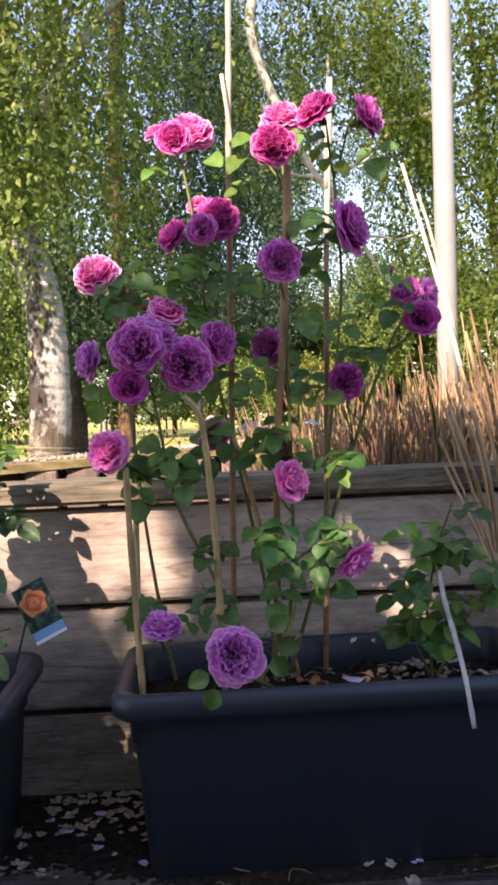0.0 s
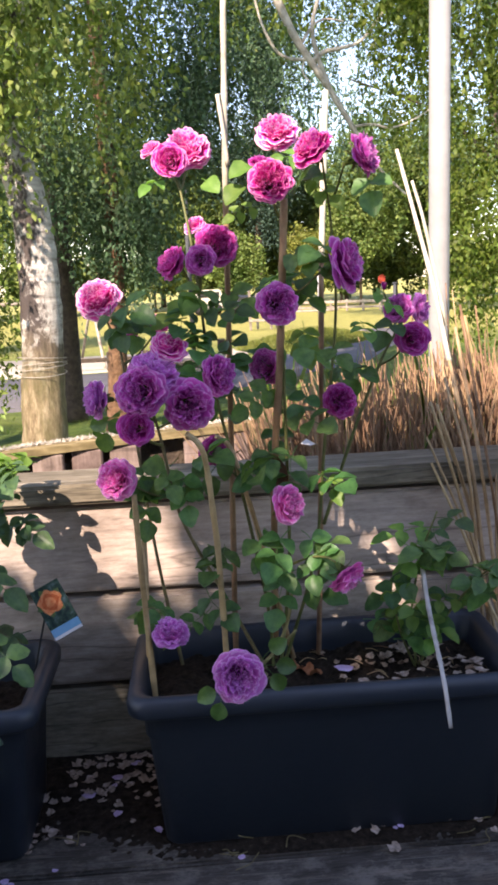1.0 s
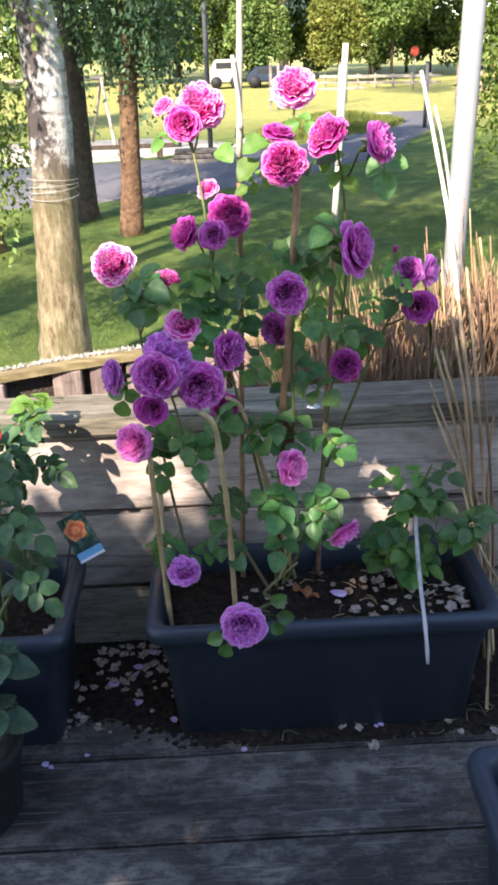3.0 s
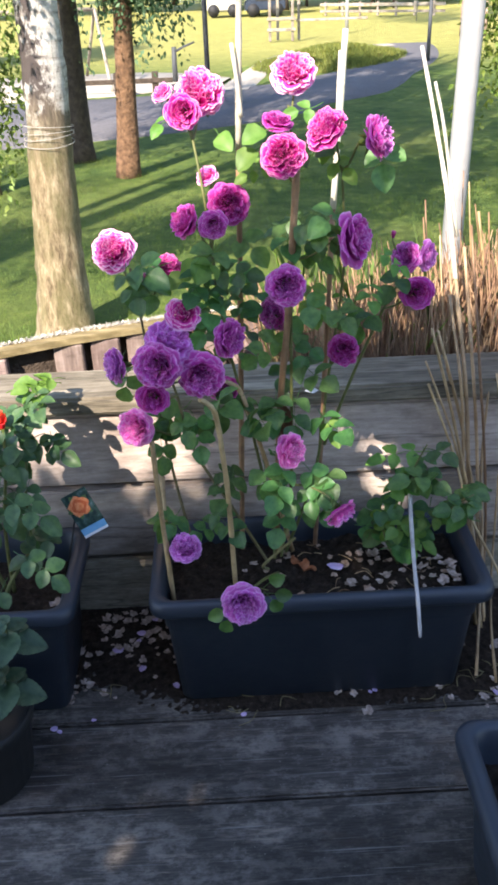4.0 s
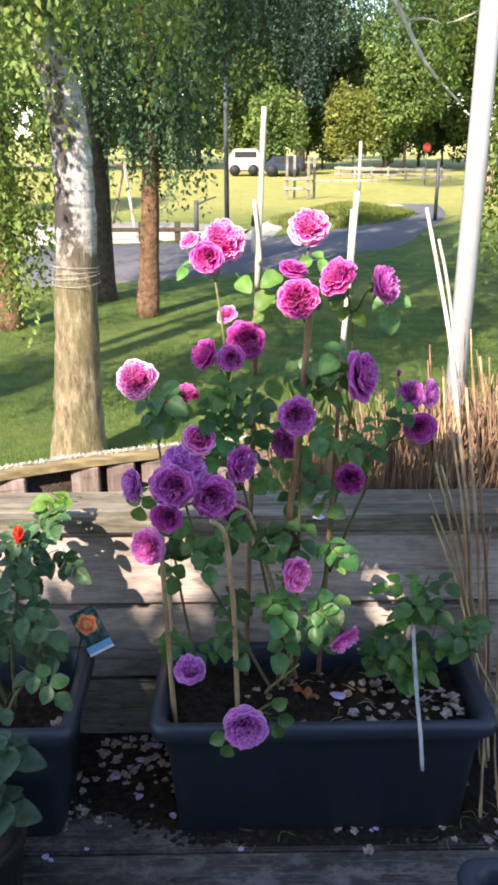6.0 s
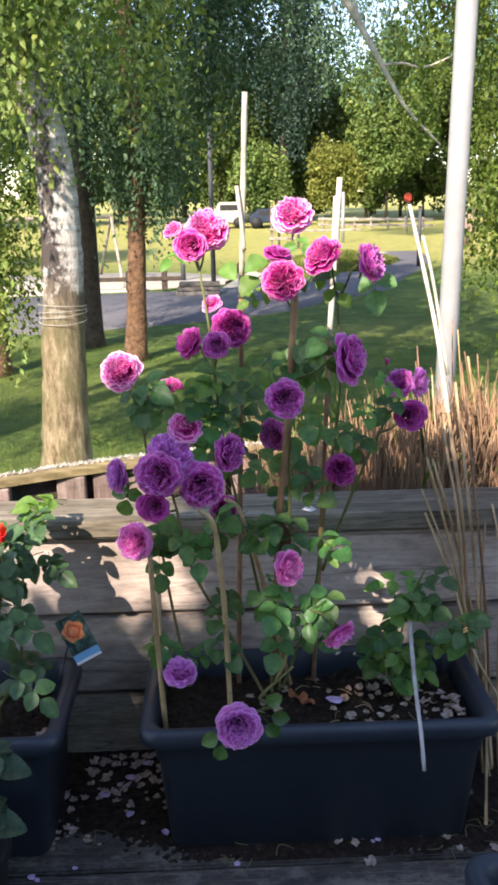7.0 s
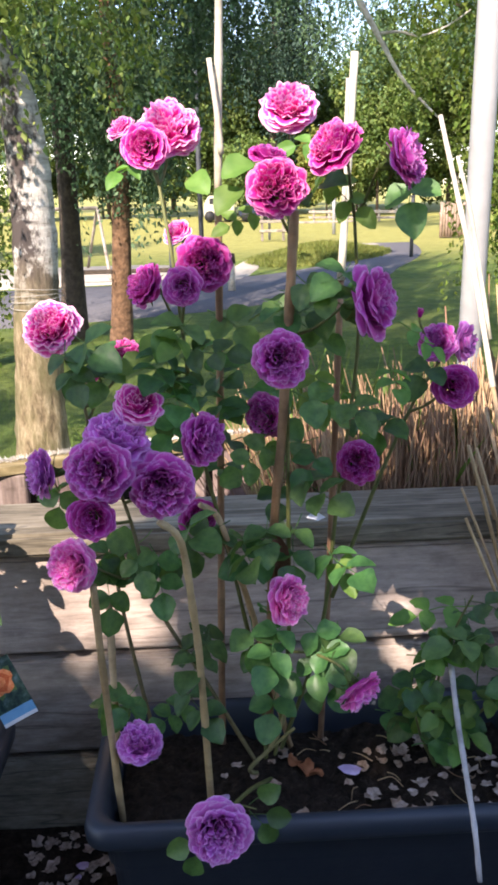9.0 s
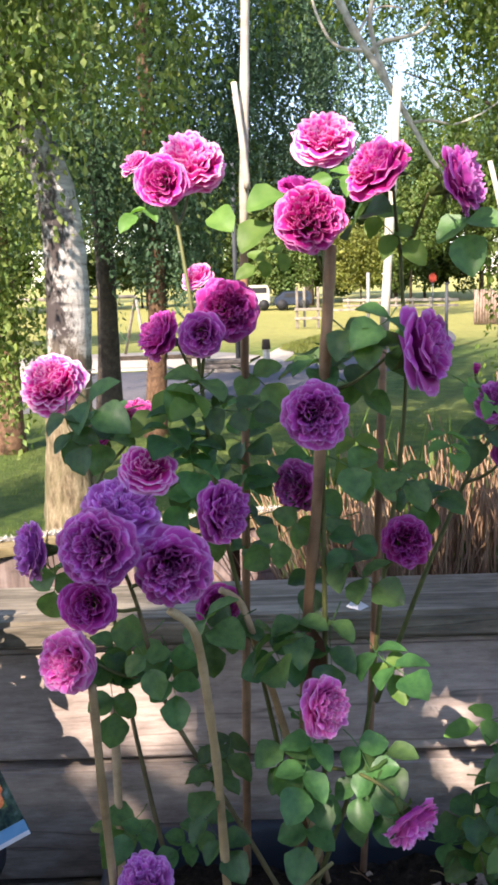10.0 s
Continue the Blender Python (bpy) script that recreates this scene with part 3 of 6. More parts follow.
tree("pine_tree", "tall tree with reddish brown bark and drooping foliage", (-1.09, 10.2, LAWN), (-0.6, 10.3, 11), 0.105, 0.06, M["barkbrown"], [], M["leaf_pine"],
     [(-1.0, 10.1, 3.0, 1.3, 0.9, 1.5, 460, 1.1), (-0.95, 10.1, 1.8, 0.6, 0.5, 0.55, 210, 0.8), (0.1, 10.5, 3.9, 1.4, 0.9, 1.1, 250, 1.3), (-0.2, 10.6, 2.6, 0.6, 0.5, 0.6, 70, 0.7), (-2.4, 10.6, 4.2, 1.4, 1.0, 1.8, 360, 1.2), (-0.6, 10.0, 8.0, 2.0, 2.0, 2.0, 300, 1.2), (0.4, 10.4, 5.6, 1.5, 0.9, 0.8, 280, 1.2)], 12, 12, 0.07, 0.5, 14, 0.17, plain=True)
tree("dark_tree", "tree with a dark shaded trunk", (-1.80, 11.3, LAWN), (-1.75, 11.4, 11), 0.125, 0.09, M["barkdark"], [], M["leaf_pine"],
     [(-2.6, 11.6, 4.5, 2.0, 1.0, 2.2, 340, 1.3)], 13, 12, 0.075, 0.7, 12, 0.17, plain=True)
tree("brown_tree", "tree with a rough brown trunk", (-2.62, 9.5, LAWN), (-2.6, 9.6, 9), 0.13, 0.08, M["barkbrown"], [], M["leaf_birch"],
     [(-2.6, 9.3, 2.6, 1.2, 0.8, 1.4, 300, 1.0)], 14, 12, 0.06, 0.5, 12, 0.13)
tree("spruce_tree", "tall dark blue-green tree with dense hanging branches", (4.2, 57, LAWN), (4.2, 57, 26), 0.3, 0.06, M["barkdark"], [], M["leaf_spruce"],
     [(4.2, 56, 13.5, 2.8, 2.0, 8.0, 1200, 3.2), (-1.5, 58, 13, 3.0, 2.0, 8.0, 420, 3.0), (2.8, 56, 22, 4.6, 2.0, 5.0, 700, 3.0), (0.8, 54, 12.0, 2.2, 1.5, 3.0, 220, 3.0), (0.5, 57, 24, 4.5, 2.0, 5.0, 600, 3.0)], 15, 10, 0.24, 0.5, 14, 0.5, plain=True)
tree("old_tree", "spreading tree with pale bare limbs and sunlit leaves", (4.4, 8.4, LAWN), (4.0, 8.2, 6.5), 0.2, 0.08, M["limb"],
     [([(4.05, 8.2, 5.4), (2.4, 7.7, 5.7), (1.0, 7.2, 4.9), (0.45, 7.0, 3.9), (0.76, 7.0, 2.92), (1.1, 7.0, 2.36), (1.32, 7.0, 2.0), (1.5, 7.0, 1.72), (1.78, 7.0, 1.45)], 0.06, 0.007),
      ([(0.98, 7.0, 2.55), (1.08, 7.0, 2.62), (1.2, 7.0, 2.64), (1.38, 7.0, 2.7), (1.6, 7.05, 2.95)], 0.022, 0.01),
      ([(1.11, 7.0, 2.36), (1.02, 7.0, 2.6), (0.99, 7.0, 2.82), (1.06, 7.0, 3.1), (1.1, 7.1, 3.6)], 0.022, 0.012),
      ([(1.3, 7.0, 2.05), (1.45, 7.0, 2.06), (1.62, 7.0, 2.03), (1.82, 7.0, 2.1), (1.98, 7.0, 2.2)], 0.012, 0.005),
      ([(0.91, 7.0, 2.7), (0.98, 7.0, 2.8), (1.05, 7.0, 2.85), (1.13, 7.0, 2.86), (1.24, 7.0, 2.84)], 0.012, 0.006),
      ([(0.97, 7.0, 2.62), (0.92, 7.0, 2.56), (0.9, 7.0, 2.5), (0.92, 7.0, 2.44), (0.96, 7.0, 2.4)], 0.009, 0.004),
      ([(1.0, 7.0, 2.56), (0.75, 7.0, 2.6), (0.62, 7.05, 2.8), (0.55, 7.1, 3.1), (0.6, 7.1, 3.3)], 0.015, 0.006),
      ([(4.1, 8.2, 3.5), (3.2, 7.6, 3.6), (2.2, 7.2, 3.2), (1.75, 7.1, 3.05), (1.35, 7.0, 3.0)], 0.05, 0.01)],
     M["leaf_fresh"],
     [(2.55, 6.8, 2.4, 0.65, 0.6, 1.0, 300, 0.9), (2.3, 6.9, 1.3, 0.35, 0.4, 0.45, 120, 0.9), (1.75, 6.9, 3.5, 0.7, 0.5, 0.7, 220, 0.6), (2.9, 7.4, 3.6, 1.2, 0.7, 1.0, 380, 0.9), (1.2, 7.4, 4.2, 0.9, 0.6, 0.5, 160, 0.6), (1.55, 6.9, 2.15, 0.3, 0.3, 0.25, 26, 0.45), (0.95, 7.6, 3.5, 0.9, 0.6, 0.6, 130, 0.6), (1.9, 7.3, 2.9, 0.6, 0.5, 0.7, 130, 0.7)], 16, 12, 0.06, 0.5, 10, 0.12)
tree("backing_tree", "tall shaded tree across the footpath", (12.8, 34, LAWN), (11.0, 34, 18), 0.25, 0.08, M["barkdark"],
     [([(12.2, 34, 5.0), (9.5, 33.5, 7.0), (6.0, 33, 8.2)], 0.1, 0.03), ([(11.9, 34, 8.0), (9.0, 33.5, 11.0), (5.0, 33.3, 12.0)], 0.1, 0.03)], M["leaf_pine"],
     [(8.2, 33, 12.5, 2.6, 2.0, 3.4, 620, 2.2), (5.6, 33, 7.2, 2.0, 1.5, 1.6, 210, 1.6), (4.2, 33.5, 10.5, 2.0, 1.5, 2.2, 260, 1.8), (6.4, 33, 15.5, 2.6, 2.0, 2.0, 420, 2.0), (11.0, 34, 10.0, 2.2, 2.0, 5.0, 520, 2.2)], 19, 10, 0.16, 0.5, 13, 0.35, plain=True)


def bush(name, label, at, size, count, leaf, mat, seed, category="tree"):
    g = np.random.default_rng(seed)
    t = thing(name, label, category, at)
    lumps = 34
    c = g.normal(size=(lumps, 3))
    c = c / np.linalg.norm(c, axis=1, keepdims=True) * g.uniform(0.2, 0.75, (lumps, 1)) * [1, 1, 0.85] + [0, 0, 1.0]
    r = g.uniform(0.18, 0.36, lumps)
    k = g.integers(0, lumps, count)
    q = g.normal(size=(count, 3))
    q /= np.linalg.norm(q, axis=1, keepdims=True)
    p = (c[k] + q * (r[k] * g.random(count) ** 0.25)[:, None]) * np.array(size)
    p[:, 2] = np.abs(p[:, 2])
    put("crown", leaf_cloud("crown", p, g.normal(size=p.shape) + [0, 0, -0.3], leaf * g.uniform(0.6, 1.3, count), mat, g, plain=True), t)
    v, f = tube([Vector((0, 0, -0.1)), Vector((0, 0, size[2] * 0.5)), Vector((0.05 * size[0], 0, size[2]))], 0.025 * size[0], 0.01 * size[0], 8)
    put("trunk", mesh_from("trunk", v, f, M["barkdark"]), t)
    return t


FAR = [(-26, 60, 9, 8, 9), (-15, 56, 8, 6, 8), (-7, 62, 7, 6, 9), (0, 58, 6, 5, 6.5), (5, 66, 6, 5, 5.5), (10.5, 62, 5.5, 5, 6.5), (17, 60, 7, 6, 8), (26, 58, 8, 7, 9), (36, 60, 9, 8, 10), (-38, 60, 9, 8, 10), (13, 74, 10, 8, 8), (-3, 76, 12, 8, 10), (7, 84, 9, 8, 11), (14, 67, 6, 5, 6.5), (-15, 82, 12, 8, 13), (22, 80, 12, 8, 12)]
for i, (x, y, sx, sy, sz) in enumerate(FAR):
    bush("far_tree", "broad dark green tree at the edge of the park", (x, y, LAWN), (sx * 0.8, sy * 0.8, sz * 0.95), 19000, 0.34, M["leaf_far"], 40 + i)
for i in range(14):
    bush("shrub", "dense dark green shrub along the park edge", (-26 + 4.6 * i, 63 + 2.5 * math.sin(i * 2.3), LAWN), (3.6, 1.6, 2.6), 5200, 0.34, M["leaf_far"], 120 + i, "shrub")
bush("olive_tree", "rounded yellow-green tree in the sun", (7.0, 52, LAWN), (2.0, 1.9, 3.1), 9000, 0.24, M["leaf_olive"], 71)
bush("lawn_tree", "light green tree at the far lawn edge", (2.5, 51, LAWN), (2.0, 1.8, 2.7), 9000, 0.24, M["leaf_far_light"], 77)
bush("tall_tree", "tall light green tree across the lawn", (10.4, 54, LAWN), (3.9, 3.6, 6.6), 18000, 0.3, M["leaf_far_light"], 75)
bush("young_tree", "light green tree beside the footpath", (11.5, 27, LAWN), (2.6, 2.4, 4.0), 18000, 0.15, M["leaf_fresh"], 72)
bush("hedge_tree", "dense green tree behind the white pole", (7.2, 16.5, LAWN), (1.7, 1.6, 3.0), 18000, 0.1, M["leaf_fresh"], 73)
# trees added outside the view to cut the sky light on the lawn
for x, y, h2 in ((9.5, 3.5, 11), (10.5, 9.5, 12), (11.5, 15.5, 12)):
    bush("unseen_park_tree", "unseen tall tree added to hold sky light off the lawn", (x, y, LAWN), (2.6, 2.6, h2 * 0.55), 9000, 0.4, M["leaf_far"], int(y * 10))
bush("hedge_tree", "dense green tree at the edge of the lawn", (-7.5, 24, LAWN), (3.0, 2.5, 4.2), 14000, 0.18, M["leaf_pine"], 74)

# unseen crown added behind the way in, shading the terrace except chosen gaps
gs = np.random.default_rng(90)
shade = thing("added_shade_tree", "unseen leaf crown added to shade the terrace", "tree", (-4.6, -4.2, 0))
uu, ww = gs.uniform(-1.1, 1.9, 5200), gs.uniform(-1.7, 0.68, 5200)
wob = 0.025 * np.sin(uu * 23) + 0.02 * np.sin(uu * 51 + 1)
keep = (ww < 0.11 + wob) | ((ww < 0.28 + wob) & (uu < -0.23)) | ((uu > -0.075 + 0.03 * np.sin(ww * 19)) & (ww < 0.61 + wob))
for gu, gw2, ra, rb in ((0.25, 0.325, 0.11, 0.122), (-0.18, 0.1, 0.05, 0.06), (-0.19, 0.24, 0.05, 0.06), (0.13, -0.5, 0.075, 0.12), (-0.025, 0.335, 0.1, 0.095), (0.328, 0.132, 0.04, 0.045), (0.43, 0.27, 0.06, 0.065), (0.235, 0.27, 0.12, 0.115), (0.62, 0.3, 0.06, 0.05), (0.45, -0.75, 0.04, 0.05), (0.19, 0.05, 0.03, 0.03), (0.068, 0.517, 0.04, 0.04)):
    keep &= ((uu - gu) / ra) ** 2 + ((ww - gw2) / rb) ** 2 > 1
uu, ww = np.append(uu[keep], (0.21, 0.235, 0.26)), np.append(ww[keep], (-0.2, -0.17, -0.2))
hub = np.stack([uu, np.full_like(uu, 1.39), ww], 1) - gs.uniform(4.0, 5.9, len(uu))[:, None] * np.array(SUN_WAY)
P = np.repeat(hub, 7, 0) + gs.normal(size=(len(uu) * 7, 3)) * 0.03 - np.array([-4.6, -4.2, 0])
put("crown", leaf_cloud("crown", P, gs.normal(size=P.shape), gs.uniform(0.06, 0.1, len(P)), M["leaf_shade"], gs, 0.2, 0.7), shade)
put("trunk", tube_mesh("trunk", spline([(0, 0, 0), (0.1, 0.1, 1.5), (0.6, 0.6, 3.0), (1.6, 1.2, 4.0)], 6), 0.16, 0.06, M["barkdark"], 10), shade)

# tree added out of view; its flat leaf clumps cast dapples on the lawn
tree("unseen_garden_birch", "unseen birch added to dapple the lawn with shade", (-5.6, 1.2, LAWN), (-5.3, 1.2, 8), 0.14, 0.06, M["birch"], [], M["leaf_birch"],
     [(-4.2, 3.0, 4.6, 1.5, 1.3, 0.4, 330, 0.5), (-5.2, 1.3, 4.6, 0.9, 0.9, 0.4, 150, 0.5), (-2.6, -0.1, 4.5, 0.5, 0.6, 0.2, 80, 0.4), (-1.6, 2.2, 4.7, 1.7, 1.7, 0.4, 720, 0.5), (-6.5, 4.5, 5.2, 1.6, 2.0, 1.2, 200, 0.9)], 17, 12, 0.065, 0.5, 50, 0.22)
# second tree added out of view, crowns set where their shadows meet the lawn
tree("unseen_tall_birch", "unseen tall birch added to shade the middle of the lawn", (-6.4, -0.6, LAWN), (-4.6, 1.0, 17), 0.2, 0.06, M["birch"], [], M["leaf_shade"],
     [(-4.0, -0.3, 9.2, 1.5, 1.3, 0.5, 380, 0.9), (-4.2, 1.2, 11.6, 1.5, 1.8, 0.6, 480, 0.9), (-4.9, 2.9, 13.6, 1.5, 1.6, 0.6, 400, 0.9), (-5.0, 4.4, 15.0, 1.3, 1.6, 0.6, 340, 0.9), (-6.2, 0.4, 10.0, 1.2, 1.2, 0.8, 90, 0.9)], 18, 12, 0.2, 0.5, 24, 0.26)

# ---- terrace ----
deck = thing("floor", "weathered dark wooden terrace deck", "deck", kind="structure")
JOINTS = [1.375, 1.235, 1.05, 0.868, 0.69, 0.51, 0.33, 0.15, -0.03, -0.21, -0.39, -0.57, -0.75, -0.93, -1.11, -1.3, -1.48, -1.66, -1.84, -2.02, -2.2, -2.4]
for i in range(len(JOINTS) - 1):
    y1, y0 = JOINTS[i] - 0.0025, JOINTS[i + 1] + 0.0025
    bm = box_bm(-3.2, 3.2, y0, y1, -0.045, 0.0, 0.004, 2)
    part("board", bm, M["deck"], deck)
part("joist", box_bm(-3.2, 3.2, -2.4, 1.37, -0.12, -0.055), M["barkdark"], deck, "dark timber under the boards")

wall = thing("wall_terrace", "low weathered timber plank wall round the terrace", "wall", kind="structure")
WALL_Y = 1.372
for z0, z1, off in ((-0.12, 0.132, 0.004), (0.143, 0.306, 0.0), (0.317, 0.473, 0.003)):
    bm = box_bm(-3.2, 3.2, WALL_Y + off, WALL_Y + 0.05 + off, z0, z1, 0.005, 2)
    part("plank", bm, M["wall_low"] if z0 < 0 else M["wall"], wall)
part("cap_board", box_bm(-3.2, 3.2, WALL_Y - 0.02, WALL_Y + 0.115, 0.484, 0.520, 0.006, 2), M["cap"], wall, "grey weathered cap board")
# dark board added so no light shows through the plank gaps
part("backing", box_bm(-3.2, 3.2, WALL_Y + 0.0535, WALL_Y + 0.0575, -0.12, 0.474), M["barkdark"], wall, "dark board added behind the planks to keep the gaps dark")
for x in (-2.4, -1.2, 0.56, 1.8):
    part("post", box_bm(x, x + 0.09, WALL_Y + 0.058, WALL_Y + 0.115, LAWN, 0.482, 0.004), M["farwood"], wall)

# wall added behind the viewpoint to limit low sky light on the terrace
back = put("wall_house", mesh_from("wall_house", [], [], M["plaster"]))
bm = box_bm(-3.2, 3.2, -2.5, -2.405, -0.05, 1.7, 0.01)
bm.to_mesh(back.data)
bm.free()
tagged(back, "plain pale wall added unseen behind the terrace to limit sky light", "wall", kind="structure")

# slanting edging behind the wall: rail with a pale frayed strip over short upright boards
edge = thing("edging", "wooden edging rail with a pale frayed matting strip", "edging", (0, 0, 0))
ea, eb = Vector((-0.62, 1.50, 0.535)), Vector((0.06, 1.665, 0.560))
def along(f, dz=0.0, dy=0.0):
    return ea.lerp(eb, f) + Vector((0, dy + 0.03 * math.sin(f * math.pi), dz))
ln = [along(i / 12) for i in range(13)]
vv, ff = [], []
for p in ln:
    vv += [p + Vector((0, 0, -0.015)), p, p + Vector((0.0, 0.028, 0.003)), p + Vector((0.0, 0.028, -0.015))]
for i in range(12):
    for k in range(4):
        a, b2 = i * 4 + k, i * 4 + (k + 1) % 4
        ff.append((a, b2, b2 + 4, a + 4))
ff += [(3, 2, 1, 0), (48, 49, 50, 51)]
put("rail", mesh_from("rail", vv, ff, M["mossy"], False), edge, "mossy weathered rail")
for i in range(9):
    p = along((i + 0.5) / 9)
    if i in (2, 6):
        continue
    part("board", box_bm(p.x - 0.03, p.x + 0.032, p.y + 0.006, p.y + 0.03, LAWN, p.z - 0.017, 0.003), M["edgeboard"], edge)
bk = thing("backing_board", "dark board behind the edging planks", "board", (0, 0, 0))
vv = []
for p in ln:
    vv += [p + Vector((0, 0.034, -0.5)), p + Vector((0, 0.034, -0.018)), p + Vector((0, 0.046, -0.018)), p + Vector((0, 0.046, -0.5))]
put("panel", mesh_from("panel", vv, ff, M["barkdark"], False), bk)
P = np.array([along(f, 0.0, 0.026) for f in rg.uniform(0.1, 1, 2600)])
put("matting", leaf_cloud("matting", P, rg.normal(size=P.shape) * [0.5, 0.5, 0.3] + [0, -0.2, 0.9], rg.uniform(0.007, 0.014, len(P)), M["fray"], rg, 0.1, 0.22), edge, "pale frayed matting")

# white pole
pole = thing("pole", "white painted round metal pole on the lawn", "pole", (0.598, 2.2, LAWN))
put("shaft", tube_mesh("shaft", [Vector((-0.0, 0, 0)), Vector((0.02, 0, 2)), Vector((0.06, 0, 6))], 0.0285, 0.0265, M["steel"], 24), pole)
part("foot_plate", box_bm(-0.09, 0.09, -0.09, 0.09, 0, 0.012, 0.003), M["steel"], pole)

# dry reeds
def reeds(name, label, x0, x1, y0, y1, count, top, seed):
    g = random.Random(seed)
    v, f = [], []
    for i in range(count):
        x, y = g.uniform(x0, x1), g.uniform(y0, y1)
        h2 = top + g.gauss(-0.01, 0.045) - 0.06 * g.random() ** 3 + 0.12 * (x - 0.3) - 0.25 * (y - 1.53)
        lean = g.gauss(-0.015, 0.1)
        p0 = Vector((x, y, 0.1))
        p1 = Vector((x + lean * 0.5 + g.gauss(0, 0.01), y + g.gauss(0, 0.02), (h2 + 0.1) / 2))
        p2 = Vector((x + lean + g.gauss(0, 0.012), y + g.gauss(0, 0.03), h2))
        a, b2 = tube([p0, p1, p2], g.uniform(0.0011, 0.0023), g.uniform(0.0005, 0.0014), 4, len(v))
        v += a
        f += b2
    return tagged(put(name, mesh_from(name, v, f, M["reed"])), label, "reeds", kind="stuff")


reeds("dry_reeds", "dense clump of cut dry brown reed stalks", 0.14, 1.0, 1.53, 1.78, 4000, 0.635, 3)

# grass growing through the reeds
gk = np.random.default_rng(31)
n = 90
gp = np.stack([gk.uniform(0.1, 0.75, n), gk.uniform(1.54, 1.8, n), np.full(n, 0.42)], 1)
blades = put("tall_grass", leaf_cloud("tall_grass", gp, gk.normal(size=(n, 3)) * [0.22, 0.15, 0] + [0, 0, 1], gk.uniform(0.16, 0.34, n), M["leaf_young"], gk, 0.02, 0.007))
tagged(blades, "thin green grass blades among dry reeds", "grass", kind="stuff")


# ---- planters ----
def ring_loop(cx, cy, hx, hy, r, z, per=5):
    out = []
    for k, (sx, sy) in enumerate(((1, 1), (-1, 1), (-1, -1), (1, -1))):
        for i in range(per + 1):
            a = math.pi / 2 * (k + i / per)
            out.append(Vector((cx + sx * (hx - r) + r * math.cos(a), cy + sy * (hy - r) + r * math.sin(a), z)))
    return out


def loft(loops, close_first=True, close_last=True):
    n2 = len(loops[0])
    verts = [v for lp in loops for v in lp]
    faces = [(i * n2 + k, i * n2 + (k + 1) % n2, (i + 1) * n2 + (k + 1) % n2, (i + 1) * n2 + k) for i in range(len(loops) - 1) for k in range(n2)]
    if close_first:
        faces.append(tuple(reversed(range(n2))))
    if close_last:
        faces.append(tuple((len(loops) - 1) * n2 + k for k in range(n2)))
    return verts, faces


def planter(name, label, at, soil=0.215, seed=1):
    """A long plastic trough; at: middle of its foot."""
    t = thing(name, label, "planter", at, "plastic troughs")
    prof = [(0.258, 0.094, 0.02, 0.0), (0.262, 0.098, 0.024, 0.004), (0.276, 0.113, 0.026, 0.185), (0.280, 0.117, 0.027, 0.19), (0.281, 0.118, 0.027, 0.222),
            (0.295, 0.128, 0.03, 0.226), (0.3025, 0.134, 0.03, 0.233), (0.304, 0.135, 0.031, 0.246), (0.3015, 0.133, 0.03, 0.256), (0.295, 0.127, 0.028, 0.261),
            (0.283, 0.118, 0.026, 0.260), (0.277, 0.112, 0.022, 0.254), (0.273, 0.108, 0.02, 0.22), (0.262, 0.097, 0.02, 0.03)]
    v, f = loft([ring_loop(0, 0, hx, hy, r, z) for hx, hy, r, z in prof])
    shell = put("shell", mesh_from("shell", v, f, M["planter"]), t)
    nx, ny = 120, 48
    hx, hy = 0.2715, 0.1065
    rr = random.Random(seed)
    off = rr.uniform(0, 50)
    verts = []
    for j in range(ny):
        for i in range(nx):
            x, y = -hx + 2 * hx * i / (nx - 1), -hy + 2 * hy * j / (ny - 1)
            x, y = x * 0.995, y * 0.995
            z = soil + 0.012 * noise.noise((x * 14 + off, y * 14, 0.3)) + 0.007 * noise.noise((x * 60 + off, y * 60, 2)) + 0.004 * noise.noise((x * 130 + off, y * 130, 5))
            verts.append((x, y, z))
    faces = [(j * nx + i, j * nx + i + 1, (j + 1) * nx + i + 1, (j + 1) * nx + i) for j in range(ny - 1) for i in range(nx - 1)]
    put("soil", mesh_from("soil", verts, faces, M["soil"]), t, "dark crumbly potting soil")
    return t


planter("planter", "dark blue-grey plastic trough with rose bush", (0.128, 1.193, 0.0), 0.213, 1)
planter("planter", "dark plastic trough with a small red rose", (-0.607, 1.186, 0.0), 0.20, 2)
planter("planter", "dark plastic trough with bare dark soil", (0.582, 0.648, 0.0), 0.19, 3)


# ---- roses ----
# rows of petals from the heart outwards: count, reach, height of the edge, uprightness
FULL = ((3, 0.03, 0.13, 1.0), (5, 0.07, 0.13, 1.0), (8, 0.115, 0.15, 1.0), (9, 0.165, 0.16, 0.98), (10, 0.215, 0.165, 0.95), (11, 0.265, 0.155, 0.9), (10, 0.315, 0.125, 0.8), (10, 0.36, 0.08, 0.65), (9, 0.405, 0.025, 0.45), (8, 0.44, -0.04, 0.3), (7, 0.45, -0.1, 0.2))
HALF = ((3, 0.03, 0.13, 1.0), (4, 0.08, 0.12, 1.0), (5, 0.15, 0.14, 1.0), (6, 0.22, 0.14, 0.92), (7, 0.3, 0.11, 0.8), (7, 0.37, 0.06, 0.55), (7, 0.43, 0.0, 0.35), (6, 0.46, -0.07, 0.2))
TIGHT = ((3, 0.14, 0.2, 1.0), (4, 0.26, 0.16, 0.8), (5, 0.34, 0.05, 0.5))


